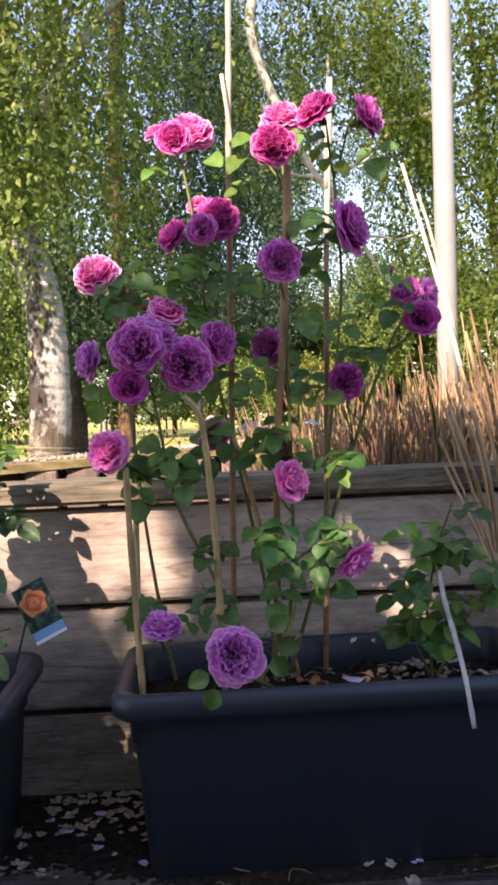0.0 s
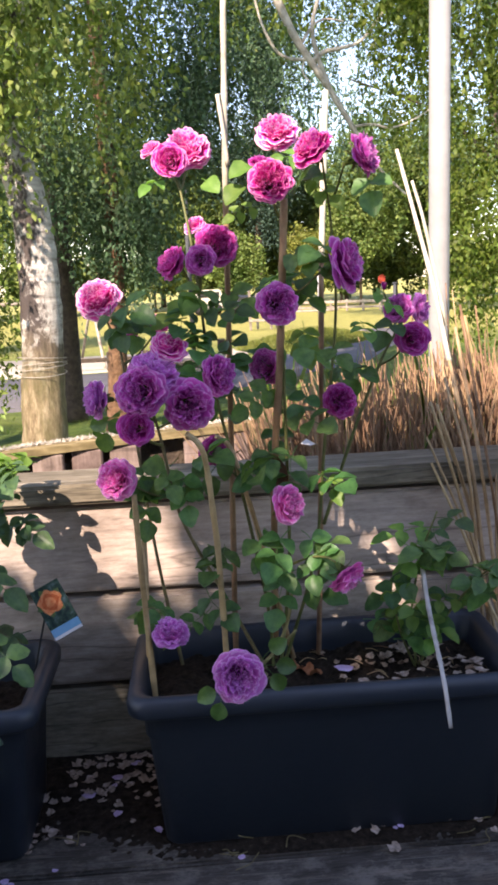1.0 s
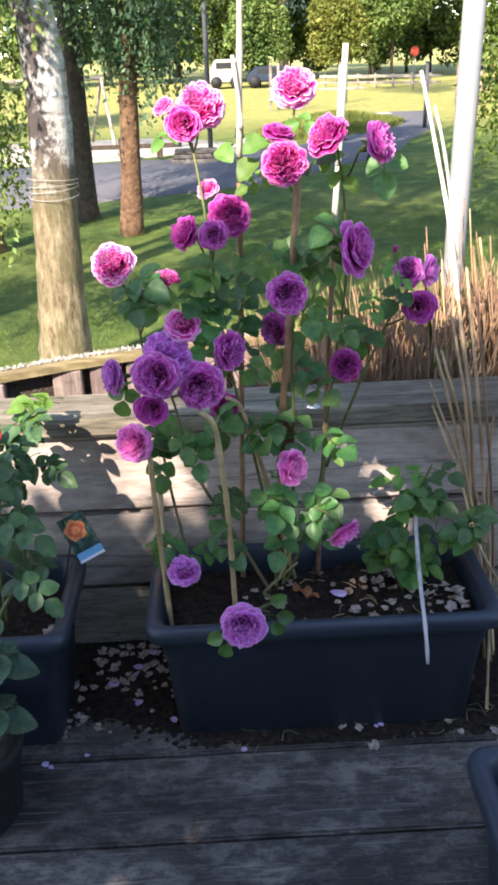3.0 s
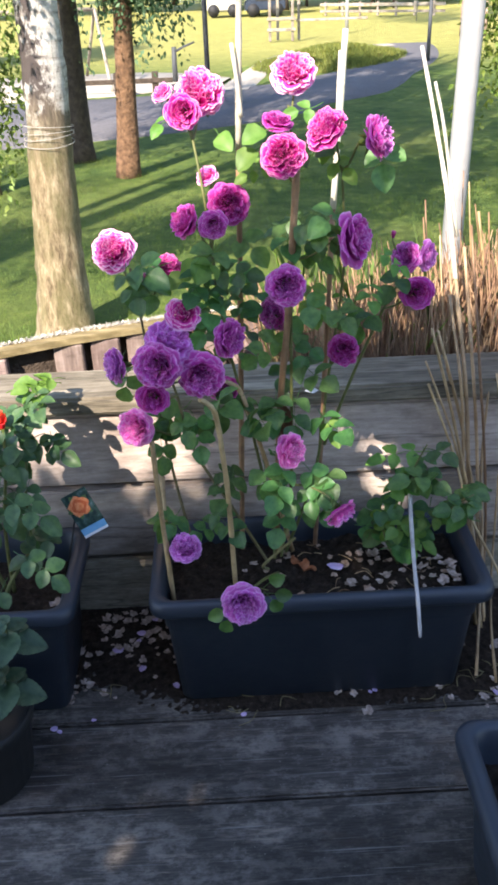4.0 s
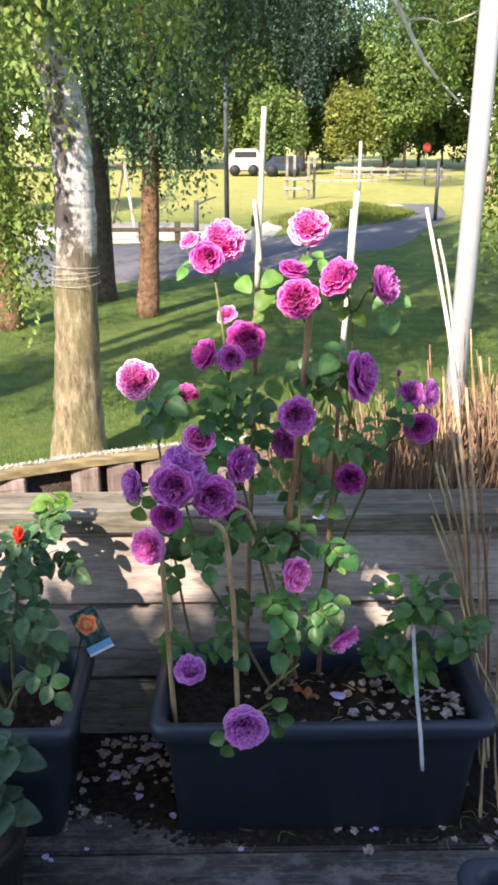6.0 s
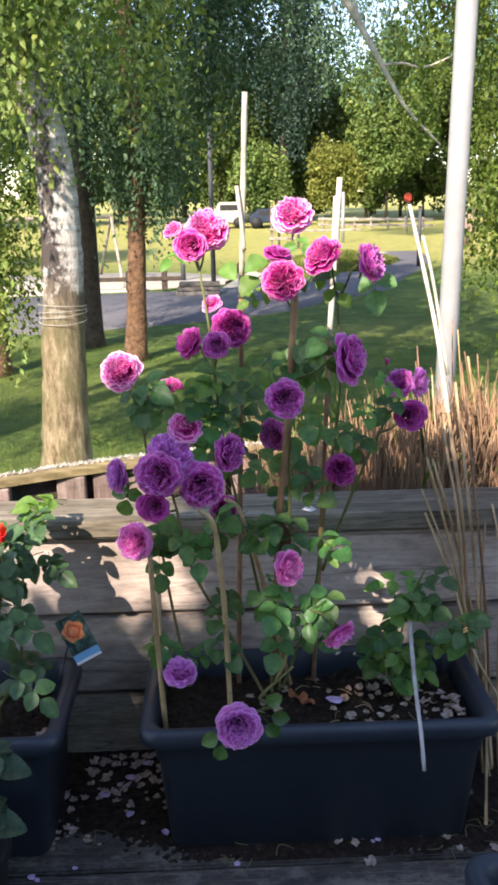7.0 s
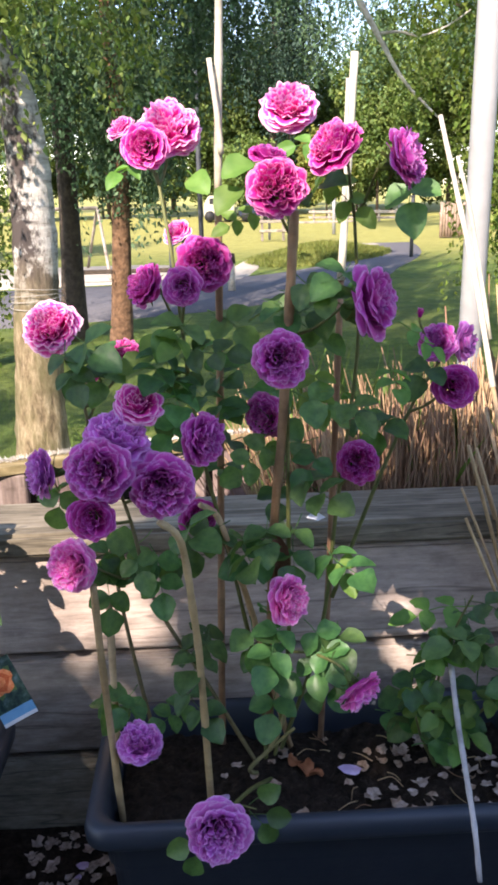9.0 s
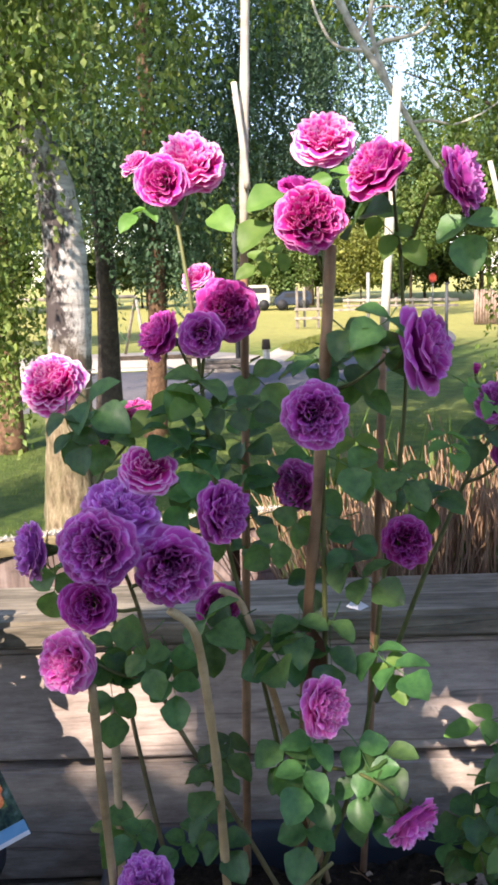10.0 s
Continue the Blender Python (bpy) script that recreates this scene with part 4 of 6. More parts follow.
def rose_mesh(seed, openness=1.0, rings=FULL):
    """A full cupped rose, 1 across, that looks along +z."""
    g = random.Random(seed)
    verts, faces, uvs = [], [], []
    nu, nv = 9, 6
    for k, (count, rk, ze, stand) in enumerate(rings):
        turn = g.uniform(0, 6.28)
        for j in range(count):
            a0 = turn + 2 * math.pi * (j + g.uniform(-0.3, 0.3)) / count
            half = math.pi / count * (g.uniform(1.0, 1.6) if stand > 0.6 else g.uniform(1.2, 1.8))
            tip_r = rk * (g.uniform(0.86, 1.1) if stand > 0.6 else g.uniform(0.88, 1.06)) * openness
            tip_z = ze + g.uniform(-0.05, 0.045)
            root_r = tip_r * (0.15 + 0.6 * stand)
            ph, amp, wave = g.uniform(0, 6), g.uniform(0.012, 0.034), g.uniform(2.6, 5.4)
            pinch = g.uniform(-0.04, 0.06) * stand
            roll = g.uniform(0.01, 0.06)
            skew = g.uniform(-0.3, 0.3)
            base = len(verts)
            for iv in range(nv):
                v = iv / (nv - 1)
                for iu in range(nu):
                    u = iu / (nu - 1) * 2 - 1
                    a = a0 + half * u * (0.45 + 0.55 * v ** 0.5) + skew * v
                    lip = 1 - 0.13 * abs(u) ** 3 * v
                    r = root_r + (tip_r - root_r) * v ** (0.7 + 0.6 * stand)
                    r = r * lip + pinch * math.cos(u * math.pi) * v
                    z = -0.2 + (tip_z + 0.2) * (math.sin(v * math.pi / 2) if stand < 0.7 else v) * (1 - 0.1 * abs(u) ** 3)
                    if v > 0.7:
                        r += roll * (v - 0.7) * 2.2
                        z -= roll * (v - 0.7) * 2.0 * (1.2 - stand)
                    z += amp * v * v * math.sin(u * wave + ph) - 0.03 * v * v * math.exp(-(u / 0.22) ** 2)
                    r += amp * 0.8 * v * v * math.cos(u * wave * 1.2 + ph * 2) - 0.018 * v * v * math.exp(-(u / 0.22) ** 2)
                    verts.append((r * math.cos(a), r * math.sin(a), z))
                    uvs.append((0.5 + 0.5 * u + j * 0.37 + k, v))
            for iv in range(nv - 1):
                for iu in range(nu - 1):
                    q = base + iv * nu + iu
                    faces.append((q, q + 1, q + nu + 1, q + nu))
    me = mesh_from("bloom", verts, faces)
    lay = me.uv_layers.new(name="UVMap")
    idx = np.empty(len(me.loops), dtype=np.int32)
    me.loops.foreach_get("vertex_index", idx)
    lay.data.foreach_set("uv", np.array(uvs)[idx].ravel())
    return me


def calyx_mesh():
    verts, faces = [], []
    for j in range(5):
        a = 2 * math.pi * j / 5
        d, s = Vector((math.cos(a), math.sin(a), 0)), Vector((-math.sin(a), math.cos(a), 0))
        base = len(verts)
        for v, w, z in ((0.02, 0.05, -0.30), (0.14, 0.07, -0.26), (0.26, 0.04, -0.27), (0.36, 0.004, -0.33)):
            verts += [d * v + s * w + Vector((0, 0, z)), d * v - s * w + Vector((0, 0, z))]
        faces += [(base + 2 * i, base + 2 * i + 1, base + 2 * i + 3, base + 2 * i + 2) for i in range(3)]
    tv, tf = tube([Vector((0, 0, -0.46)), Vector((0, 0, -0.38)), Vector((0, 0, -0.3)), Vector((0, 0, -0.2))], 0.05, 0.11, 8, len(verts))
    return mesh_from("calyx", verts + tv, faces + tf, M["calyx"])


BLOOM = {}
for kind, pm in PETAL.items():
    for s in range(4):
        me = rose_mesh(100 + s * 7 + len(kind), 1.0, FULL if s < 3 else HALF)
        me.materials.append(pm)
        BLOOM[kind, s] = me
CALYX = calyx_mesh()
BUD = {}
for kind in ("pink",):
    me = rose_mesh(77, 0.8, TIGHT)
    for v in me.vertices:
        v.co.z = v.co.z * 1.9 + 0.1
    me.materials.append(PETAL[kind])
    BUD[kind] = me


def leaflet(verts, faces, base_pt, way, up, length, width, g, cup=0.19):
    side = way.cross(up).normalized()
    up = side.cross(way).normalized()
    start = len(verts)
    rows = ((0.0, 0.06), (0.1, 0.5), (0.22, 0.82), (0.36, 1.0), (0.5, 0.99), (0.64, 0.9), (0.78, 0.71), (0.9, 0.43), (1.0, 0.06))
    bend = g.uniform(0.05, 0.35)
    for v, w in rows:
        c2 = base_pt + way * length * v - up * length * bend * v * v
        for u in (-1, -0.5, 0, 0.5, 1):
            rim = g.uniform(0.9, 1.08) if abs(u) == 1 else 1.0
            verts.append(c2 + side * width * 0.5 * w * u * rim + up * width * (cup * (abs(u) ** 1.3) * w + g.uniform(-0.035, 0.035)))
    for i in range(len(rows) - 1):
        for k in range(4):
            q = start + i * 5 + k
            faces.append((q, q + 1, q + 6, q + 5))


def leaf_mesh(seed, mat, length=0.042, pairs=2, width=0.75):
    """A compound rose leaf, stalk at the origin, along +x, face up."""
    g = random.Random(seed)
    verts, faces = [], []
    stalk = [Vector((x, 0.004 * math.sin(x * 60 + seed), -3.0 * x * x)) for x in np.linspace(0, 0.024 + 0.032 * pairs, 6)]
    tv, tf = tube(stalk, 0.0011, 0.0007, 4)
    verts += tv
    faces += tf
    for i in range(pairs):
        p = stalk[2 + 2 * i] if pairs > 1 else stalk[3]
        for s in (-1, 1):
            way = Vector((0.45 + g.uniform(-0.1, 0.15), s, g.uniform(-0.3, 0.1))).normalized()
            leaflet(verts, faces, p, way, Vector((g.uniform(-0.2, 0.2), g.uniform(-0.2, 0.2), 1)), length * g.uniform(0.8, 1.0), length * width * g.uniform(0.85, 1), g)
    leaflet(verts, faces, stalk[-1], Vector((1, g.uniform(-0.2, 0.2), -0.25)).normalized(), Vector((0, g.uniform(-0.2, 0.2), 1)), length * 1.1, length * width * 1.05, g)
    return mesh_from("leaf", verts, faces, mat)


LEAF = [leaf_mesh(200 + i, M["leaf_rose"], 0.042 + 0.004 * (i % 3), 1 + (i % 2), 0.93) for i in range(5)]
REDLEAF = [leaf_mesh(240 + i, M["leaf_red"], 0.044 + 0.004 * (i % 3), 1 + (i % 2)) for i in range(5)]
YOUNG = [leaf_mesh(220 + i, M["leaf_young"], 0.036 + 0.004 * (i % 3), 1 + (i % 2)) for i in range(4)]


def set_leaf(parent, mesh, at, way, up, size=1.0):
    way, up = Vector(way).normalized(), Vector(up)
    side = up.cross(way).normalized()
    up = way.cross(side)
    m = Matrix((way, side, up)).transposed().to_4x4()
    m.translation = Vector(at) - way * 0.05 * size
    return put("leaf", mesh, parent, "", m @ Matrix.Scale(size, 4))


def set_bloom(parent, mesh, at, face, size, g, name="bloom", label=""):
    face = Vector(face).normalized()
    m = face.to_track_quat("Z", "Y").to_matrix().to_4x4() @ Matrix.Rotation(g.uniform(0, 6.28), 4, "Z")
    m.translation = Vector(at) - face * 0.05 * size
    ob = put(name, mesh, parent, label, m @ Matrix.Scale(size, 4))
    put("calyx", CALYX, ob)
    return ob


# place, width, facing, kind, form
BLOOMS_TOP = [
    ((0.072, 1.114, 0.984), 0.066, (0.0, -1, 0.15), "pink", 0),
    ((0.100, 1.273, 1.077), 0.071, (-0.1, -0.75, 0.6), "white", 1),
    ((0.122, 1.092, 1.024), 0.062, (-0.6, -0.5, 0.6), "pink", 2),
    ((0.071, 1.200, 1.020), 0.050, (0.2, -0.3, 0.9), "dark", 3),
    ((0.201, 1.086, 1.009), 0.064, (0.85, -0.42, 0.3), "purple", 1),
    ((-0.066, 1.223, 1.030), 0.054, (-0.1, -1, 0.05), "pink", 3),
    ((-0.038, 1.265, 1.056), 0.080, (0.1, -0.7, 0.6), "white", 2),
    ((-0.187, 1.212, 0.838), 0.072, (-0.1, -0.8, 0.5), "white", 0),
]
BLOOMS_UPPER = [
    ((-0.004, 1.189, 0.904), 0.067, (0.05, -1, 0.1), "dark", 0),
    ((-0.029, 1.158, 0.881), 0.047, (-0.1, -1, -0.1), "purple", 3),
    ((-0.077, 1.193, 0.884), 0.055, (-0.75, -0.5, 0.45), "dark", 1),
    ((0.179, 1.105, 0.869), 0.082, (0.8, -0.5, 0.2), "purple", 3),
    ((0.071, 1.059, 0.819), 0.060, (0.05, -1, 0.15), "purple", 1),
    ((0.057, 1.214, 0.719), 0.060, (-0.6, -0.75, 0.0), "purple", 0),
    ((-0.007, 1.119, 0.720), 0.064, (0.8, -0.65, 0.1), "dusk", 2),
    ((-0.080, 1.113, 0.769), 0.057, (0.25, -0.6, 0.75), "white", 3),
]
BLOOMS_MIDDLE = [
    ((-0.099, 1.088, 0.740), 0.080, (0.35, -0.3, 0.9), "lilac", 2),
    ((-0.121, 1.043, 0.713), 0.072, (-0.2, -1, 0.2), "purple", 0),
    ((-0.056, 1.056, 0.687), 0.074, (0.1, -1, 0.0), "purple", 1),
    ((-0.129, 1.040, 0.664), 0.051, (0.0, -1, 0.2), "dark", 3),
    ((-0.190, 1.085, 0.700), 0.059, (-0.95, -0.35, 0.1), "lilac", 0),
    ((-0.171, 1.111, 0.580), 0.068, (-0.4, -0.85, 0.3), "rosy", 0),
    ((-0.022, 1.204, 0.592), 0.052, (0.3, -1, -0.2), "dark", 1),
    ((0.287, 1.194, 0.753), 0.056, (0.0, -1, 0.2), "dark", 3),
]
BLOOMS_LOW = [
    ((0.272, 1.240, 0.800), 0.053, (-0.5, -0.6, 0.5), "purple", 2),
    ((0.316, 1.247, 0.796), 0.052, (0.7, -0.6, 0.1), "lilac", 3),
    ((0.171, 1.183, 0.665), 0.057, (0.0, -1, 0.15), "dark", 0),
    ((0.082, 1.100, 0.531), 0.063, (0.75, -0.7, 0.25), "rosy", 1),
    ((0.160, 1.076, 0.417), 0.062, (0.5, -0.5, -0.65), "rosy", 2),
    ((-0.104, 1.118, 0.344), 0.061, (0.1, -0.3, 0.95), "lilac", 2),
    ((-0.011, 0.956, 0.338), 0.075, (0.05, -1, 0.2), "lilac", 0),
    ((-0.036, 1.240, 0.940), 0.036, (-0.35, -0.55, 0.75), "white", 3),
    ((-0.107, 1.278, 0.795), 0.052, (0.2, -0.3, 0.9), "pink", 2),
    ((-0.097, 1.265, 1.055), 0.036, (-0.5, -0.5, 0.7), "white", 3),
    ((-0.150, 1.270, 0.770), 0.034, (-0.5, -0.5, 0.7), "pink", 3),
]
BLOOMS = BLOOMS_TOP + BLOOMS_UPPER + BLOOMS_MIDDLE + BLOOMS_LOW
BUDS = [((0.255, 1.250, 0.832), 0.016, (0.1, 0, 1), "pink")]

rose = thing("rose_bush", "tall rose bush with purple and pink blooms in trough", "rose bush", (0, 0, 0))
gr = random.Random(21)
for at, w, face, kind, form in BLOOMS:
    set_bloom(rose, BLOOM[kind, form], at, face, w * 1.04, gr)
for at, w, face, kind in BUDS:
    set_bloom(rose, BUD[kind], at, face, w, gr, "bud")

# main stems, then a side stem to every bloom
MAIN_TALL = [
    [(0.055, 1.235, 0.2), (0.05, 1.23, 0.32), (0.02, 1.22, 0.5), (-0.02, 1.21, 0.7), (-0.04, 1.22, 0.9), (-0.055, 1.25, 1.0)],
    [(0.065, 1.24, 0.2), (0.085, 1.21, 0.4), (0.085, 1.18, 0.6), (0.085, 1.17, 0.8), (0.09, 1.18, 0.95), (0.09, 1.25, 1.03)],
    [(0.07, 1.25, 0.2), (0.13, 1.24, 0.4), (0.15, 1.22, 0.6), (0.17, 1.2, 0.8), (0.16, 1.17, 0.95)],
]
MAIN_LOW = [
    [(0.05, 1.225, 0.2), (-0.02, 1.2, 0.36), (-0.08, 1.17, 0.5), (-0.1, 1.14, 0.62), (-0.11, 1.11, 0.68)],
    [(-0.095, 1.27, 0.2), (-0.12, 1.26, 0.36), (-0.135, 1.24, 0.5), (-0.15, 1.24, 0.66), (-0.165, 1.24, 0.8)],
    [(0.07, 1.22, 0.2), (0.03, 1.14, 0.245), (0.0, 1.05, 0.29), (-0.005, 0.995, 0.325)],
    [(0.15, 1.26, 0.45), (0.2, 1.25, 0.6), (0.25, 1.25, 0.72), (0.28, 1.25, 0.77)],
]
MAIN = MAIN_TALL + MAIN_LOW
knots = []
for i, pts in enumerate(MAIN):
    line = spline(pts, 8)
    knots += [(p, i) for p in line]
    put("stem", tube_mesh("stem", line, 0.0032, 0.0019, M["woodystem"] if i in (3, 4) else M["stem"], 7, rough=0.06, rng=gr), rose)
for at, w, face, *_ in BLOOMS + [(a, b2, c2) for a, b2, c2, _ in BUDS]:
    end = Vector(at) - Vector(face).normalized() * w * 0.55
    root = min((p for p, i in knots if (p.z < end.z - 0.035 and i != 5) or (i == 5 and end.y < 1.03)), key=lambda p: (p - end).length + abs(p.z - end.z + 0.1) * 0.4, default=None)
    if root is None:
        continue
    mid = root.lerp(end, 0.55) + Vector((gr.uniform(-0.01, 0.01), gr.uniform(-0.01, 0.01), gr.uniform(-0.015, 0.01)))
    near = end - Vector(face).normalized() * w * 0.35 + Vector((0, 0, -0.01))
    put("twig", tube_mesh("twig", spline([root, mid, near, end] if (end - root).length > 0.13 and (near - mid).dot(mid - root) > 0 and (end - near).dot(near - mid) > 0 else [root, root.lerp(end, 0.5) + Vector((0, 0, -0.006)), end], 5), 0.0022, 0.0015, M["stem"], 5), rose)

LEAVES = [(-0.098, 1.30, 1.01), (-0.012, 1.20, 0.992), (0.03, 1.16, 1.013), (0.016, 1.16, 0.98), (0.107, 1.215, 1.03), (0.045, 1.2, 0.955), (-0.136, 1.16, 0.82), (-0.161, 1.16, 0.805), (-0.146, 1.18, 0.795), (-0.094, 1.17, 0.804), (-0.076, 1.17, 0.818), (-0.056, 1.15, 0.809), (-0.125, 1.17, 0.785),
          (-0.024, 1.16, 0.834), (-0.036, 1.16, 0.838), (-0.011, 1.15, 0.816), (0.115, 1.14, 0.987), (0.14, 1.14, 0.981), (0.211, 1.13, 0.972), (0.113, 1.13, 0.883), (0.139, 1.14, 0.895), (0.159, 1.16, 0.874), (0.081, 1.17, 0.853), (0.102, 1.18, 0.842), (0.116, 1.18, 0.857), (0.235, 1.17, 0.822), (0.25, 1.2, 0.77), (-0.042, 1.17, 0.774)]
LEAVES_MID = [(-0.178, 1.12, 0.652), (-0.14, 1.16, 0.572), (-0.109, 1.16, 0.572), (-0.13, 1.15, 0.541), (-0.094, 1.13, 0.567), (-0.074, 1.15, 0.555), (-0.032, 1.14, 0.606), (-0.021, 1.18, 0.577), (-0.051, 1.18, 0.716), (0.119, 1.18, 0.769), (0.122, 1.16, 0.746), (0.052, 1.18, 0.683), (0.11, 1.17, 0.671), (0.107, 1.15, 0.654),
              (0.16, 1.14, 0.744), (0.18, 1.22, 0.713), (0.205, 1.22, 0.7), (0.204, 1.15, 0.783), (0.055, 1.14, 0.597), (0.092, 1.17, 0.58), (0.039, 1.14, 0.567), (0.027, 1.14, 0.588), (0.149, 1.15, 0.545), (0.138, 1.15, 0.562)]
LEAVES_LOW = [(-0.044, 1.16, 0.437), (-0.025, 1.16, 0.443), (0.038, 1.15, 0.453), (0.066, 1.14, 0.462), (0.061, 1.19, 0.405), (0.117, 1.14, 0.455), (0.143, 1.14, 0.452), (0.047, 1.15, 0.432), (0.111, 1.15, 0.41), (0.066, 1.15, 0.388), (0.126, 1.16, 0.375), (-0.04, 1.16, 0.37), (-0.12, 1.16, 0.36), (-0.06, 1.2, 0.33), (-0.13, 1.19, 0.35)]
HANG = [((0.03, 0.985, 0.355), (0.5, -0.4, 0.5)), ((0.034, 0.98, 0.34), (0.9, -0.4, 0.0)), ((0.03, 0.985, 0.33), (0.5, -0.4, -0.7)), ((-0.04, 0.985, 0.315), (-0.6, -0.4, -0.2)), ((-0.038, 0.98, 0.30), (-0.25, -0.4, -0.9))]
ROUND = leaf_mesh(251, M["leaf_rose"], 0.032, 0, 0.95)
ROUND_YOUNG = leaf_mesh(252, M["leaf_young"], 0.036, 0, 0.95)


def near_stem(p):
    return min((k for k, _ in knots), key=lambda k: (k - p).length)


LIME = (1, 2, 3, 9, 10)
for k, p in enumerate(LEAVES + LEAVES_MID + LEAVES_LOW):
    p = Vector(p)
    out = p - near_stem(p)
    way = Vector((out.x * 8 + gr.uniform(-0.6, 0.6), -0.5 + gr.uniform(-0.4, 0.4), gr.uniform(-0.45, 0.1)))
    up = Vector((gr.uniform(-0.4, 0.3), -0.75 + gr.uniform(-0.35, 0.3), 0.75))
    fresh = k < 6 or (p.z > 0.68 and k % 4 == 1) or p.x > 0.145 and 0.54 < p.z < 0.55
    set_leaf(rose, ROUND_YOUNG if k in LIME else (YOUNG if fresh else LEAF)[k % 4], p, way, up, gr.uniform(0.85, 1.0) if k in LIME else gr.uniform(0.58, 0.84) * (0.9 if fresh else 1.0))
    if p.z < 0.94 and k % 4 == 0:
        q = p + Vector((gr.uniform(-0.04, 0.04), gr.uniform(0.03, 0.08), gr.uniform(-0.04, 0.04)))
        set_leaf(rose, LEAF[(k + 2) % 5], q, (gr.uniform(-1, 1), gr.uniform(-0.6, 0.8), gr.uniform(-0.4, 0.1)), (gr.uniform(-0.4, 0.4), -0.4, 1), gr.uniform(0.55, 0.8))
for _ in range(14):
    p = Vector((gr.uniform(-0.07, 0.08), gr.uniform(1.2, 1.26), gr.uniform(0.6, 0.86)))
    set_leaf(rose, LEAF[gr.randrange(5)], p, (gr.uniform(-1, 1), -0.6, gr.uniform(-0.4, 0.2)), (gr.uniform(-0.4, 0.4), -0.6, 0.9), gr.uniform(0.55, 0.85))
for p, way in HANG:
    set_leaf(rose, ROUND, Vector(p) + Vector(way).normalized() * 0.026, way, (0, -0.9, 0.4), 0.78)
put("twig", tube_mesh("twig", spline([(-0.005, 1.0, 0.32), (0.01, 0.995, 0.342), (0.03, 0.985, 0.345)], 4), 0.0012, 0.001, M["stem"], 5), rose)
put("twig", tube_mesh("twig", spline([(-0.005, 1.0, 0.32), (-0.02, 0.995, 0.322), (-0.04, 0.985, 0.312)], 4), 0.0012, 0.001, M["stem"], 5), rose)



tipmat = mottled("pale_petal", (0.7, 0.68, 0.72), (0.85, 0.83, 0.86), 60, 0.6, 0.1, 0.002)
put("petal", mesh_from("petal", [(-0.012, 0, 0), (0.0, -0.008, 0.003), (0.014, 0, 0.001), (0.0, 0.009, 0.004)], [(0, 1, 2, 3)], tipmat), rose, "loose pale petal caught on a leaf", pose(0.116, 1.167, 0.604, 25, 10, 20))

for pts in (((0.06, 1.225, 0.2), (0.03, 1.19, 0.235), (0.063, 1.19, 0.271), (0.09, 1.185, 0.3)), ((0.058, 1.19, 0.266), (0.074, 1.19, 0.305), (0.084, 1.19, 0.345), (0.086, 1.18, 0.4))):
    put("stem", tube_mesh("stem", spline(pts, 6), 0.0034, 0.0022, M["cut_stem"], 7, rough=0.06, rng=gr), rose, "pale green old stem")
gq = random.Random(31)
verts, faces = [], []
leaflet(verts, faces, Vector((0, 0, 0)), Vector((0, 0, -1)), Vector((0, -1, 0)), 0.075, 0.026, gq, 0.5)
put("leaf", mesh_from("leaf", verts, faces, mottled("brown_leaf", (0.1, 0.045, 0.025), (0.2, 0.1, 0.06), 70, 0.8, 0.3, 0.002)), rose, "withered brown leaf hanging beside the cane", pose(0.069, 1.165, 0.588, 0, 0, 10))

# ---- canes ----
def cane(name, label, pts, r0, r1, mat, category="cane", group="plant canes", steps=6):
    t = thing(name, label, category, pts[-1], group)
    base = Vector(pts[-1])
    line = spline([Vector(p) - base for p in pts], steps)
    put("shaft", tube_mesh("shaft", line, r0, r1, mat, 9, nodes=0.14, rough=0.02, rng=gr), t)
    return t


CL = "tan bamboo cane propping the rose bush"
cane("cane", CL, [(-0.144, 1.11, 0.556), (-0.142, 1.115, 0.443), (-0.135, 1.135, 0.19)], 0.0042, 0.0045, M["cane"])
cane("cane", CL, [(-0.141, 1.2, 0.494), (-0.148, 1.22, 0.264), (-0.15, 1.24, 0.19)], 0.0045, 0.0045, M["cane"])
cane("cane", "bent tan cane with drooping tip", [(-0.062, 1.065, 0.648), (-0.046, 1.075, 0.63), (-0.038, 1.085, 0.6), (-0.032, 1.1, 0.526), (-0.027, 1.12, 0.433), (-0.022, 1.158, 0.19)], 0.0038, 0.0046, M["cane"])
cane("cane", "bent tan cane with drooping tip", [(-0.021, 1.18, 0.622), (-0.0, 1.19, 0.6), (0.02, 1.2, 0.53), (0.041, 1.22, 0.446), (0.095, 1.26, 0.2)], 0.0036, 0.0042, M["cane"])
cane("cane", "thick brown cane in the middle of the rose bush", [(0.092, 1.14, 0.96), (0.087, 1.15, 0.867), (0.078, 1.17, 0.712), (0.066, 1.2, 0.539), (0.061, 1.28, 0.19)], 0.0052, 0.0055, M["cane_brown"])
cane("cane", "tall pale cane standing behind the rose bush", [(0.0245, 1.222, 1.252), (0.0195, 1.231, 1.12), (0.014, 1.24, 0.974)], 0.0042, 0.0044, M["cane_pale"])
cane("cane", "brown lower length of a tall cane", [(0.014, 1.241, 0.974), (0.008, 1.26, 0.717), (-0.003, 1.28, 0.333), (-0.006, 1.285, 0.19)], 0.0044, 0.005, M["cane_brown"])
cane("cane", "short pale split of cane", [(0.009, 1.222, 1.118), (0.016, 1.226, 1.06), (0.019, 1.23, 1.02)], 0.0028, 0.0034, M["cane_pale"])
cane("cane", "pale bleached cane standing behind the rose bush", [(0.175, 1.27, 1.128), (0.160, 1.265, 0.873)], 0.0046, 0.0046, M["cane_pale"])
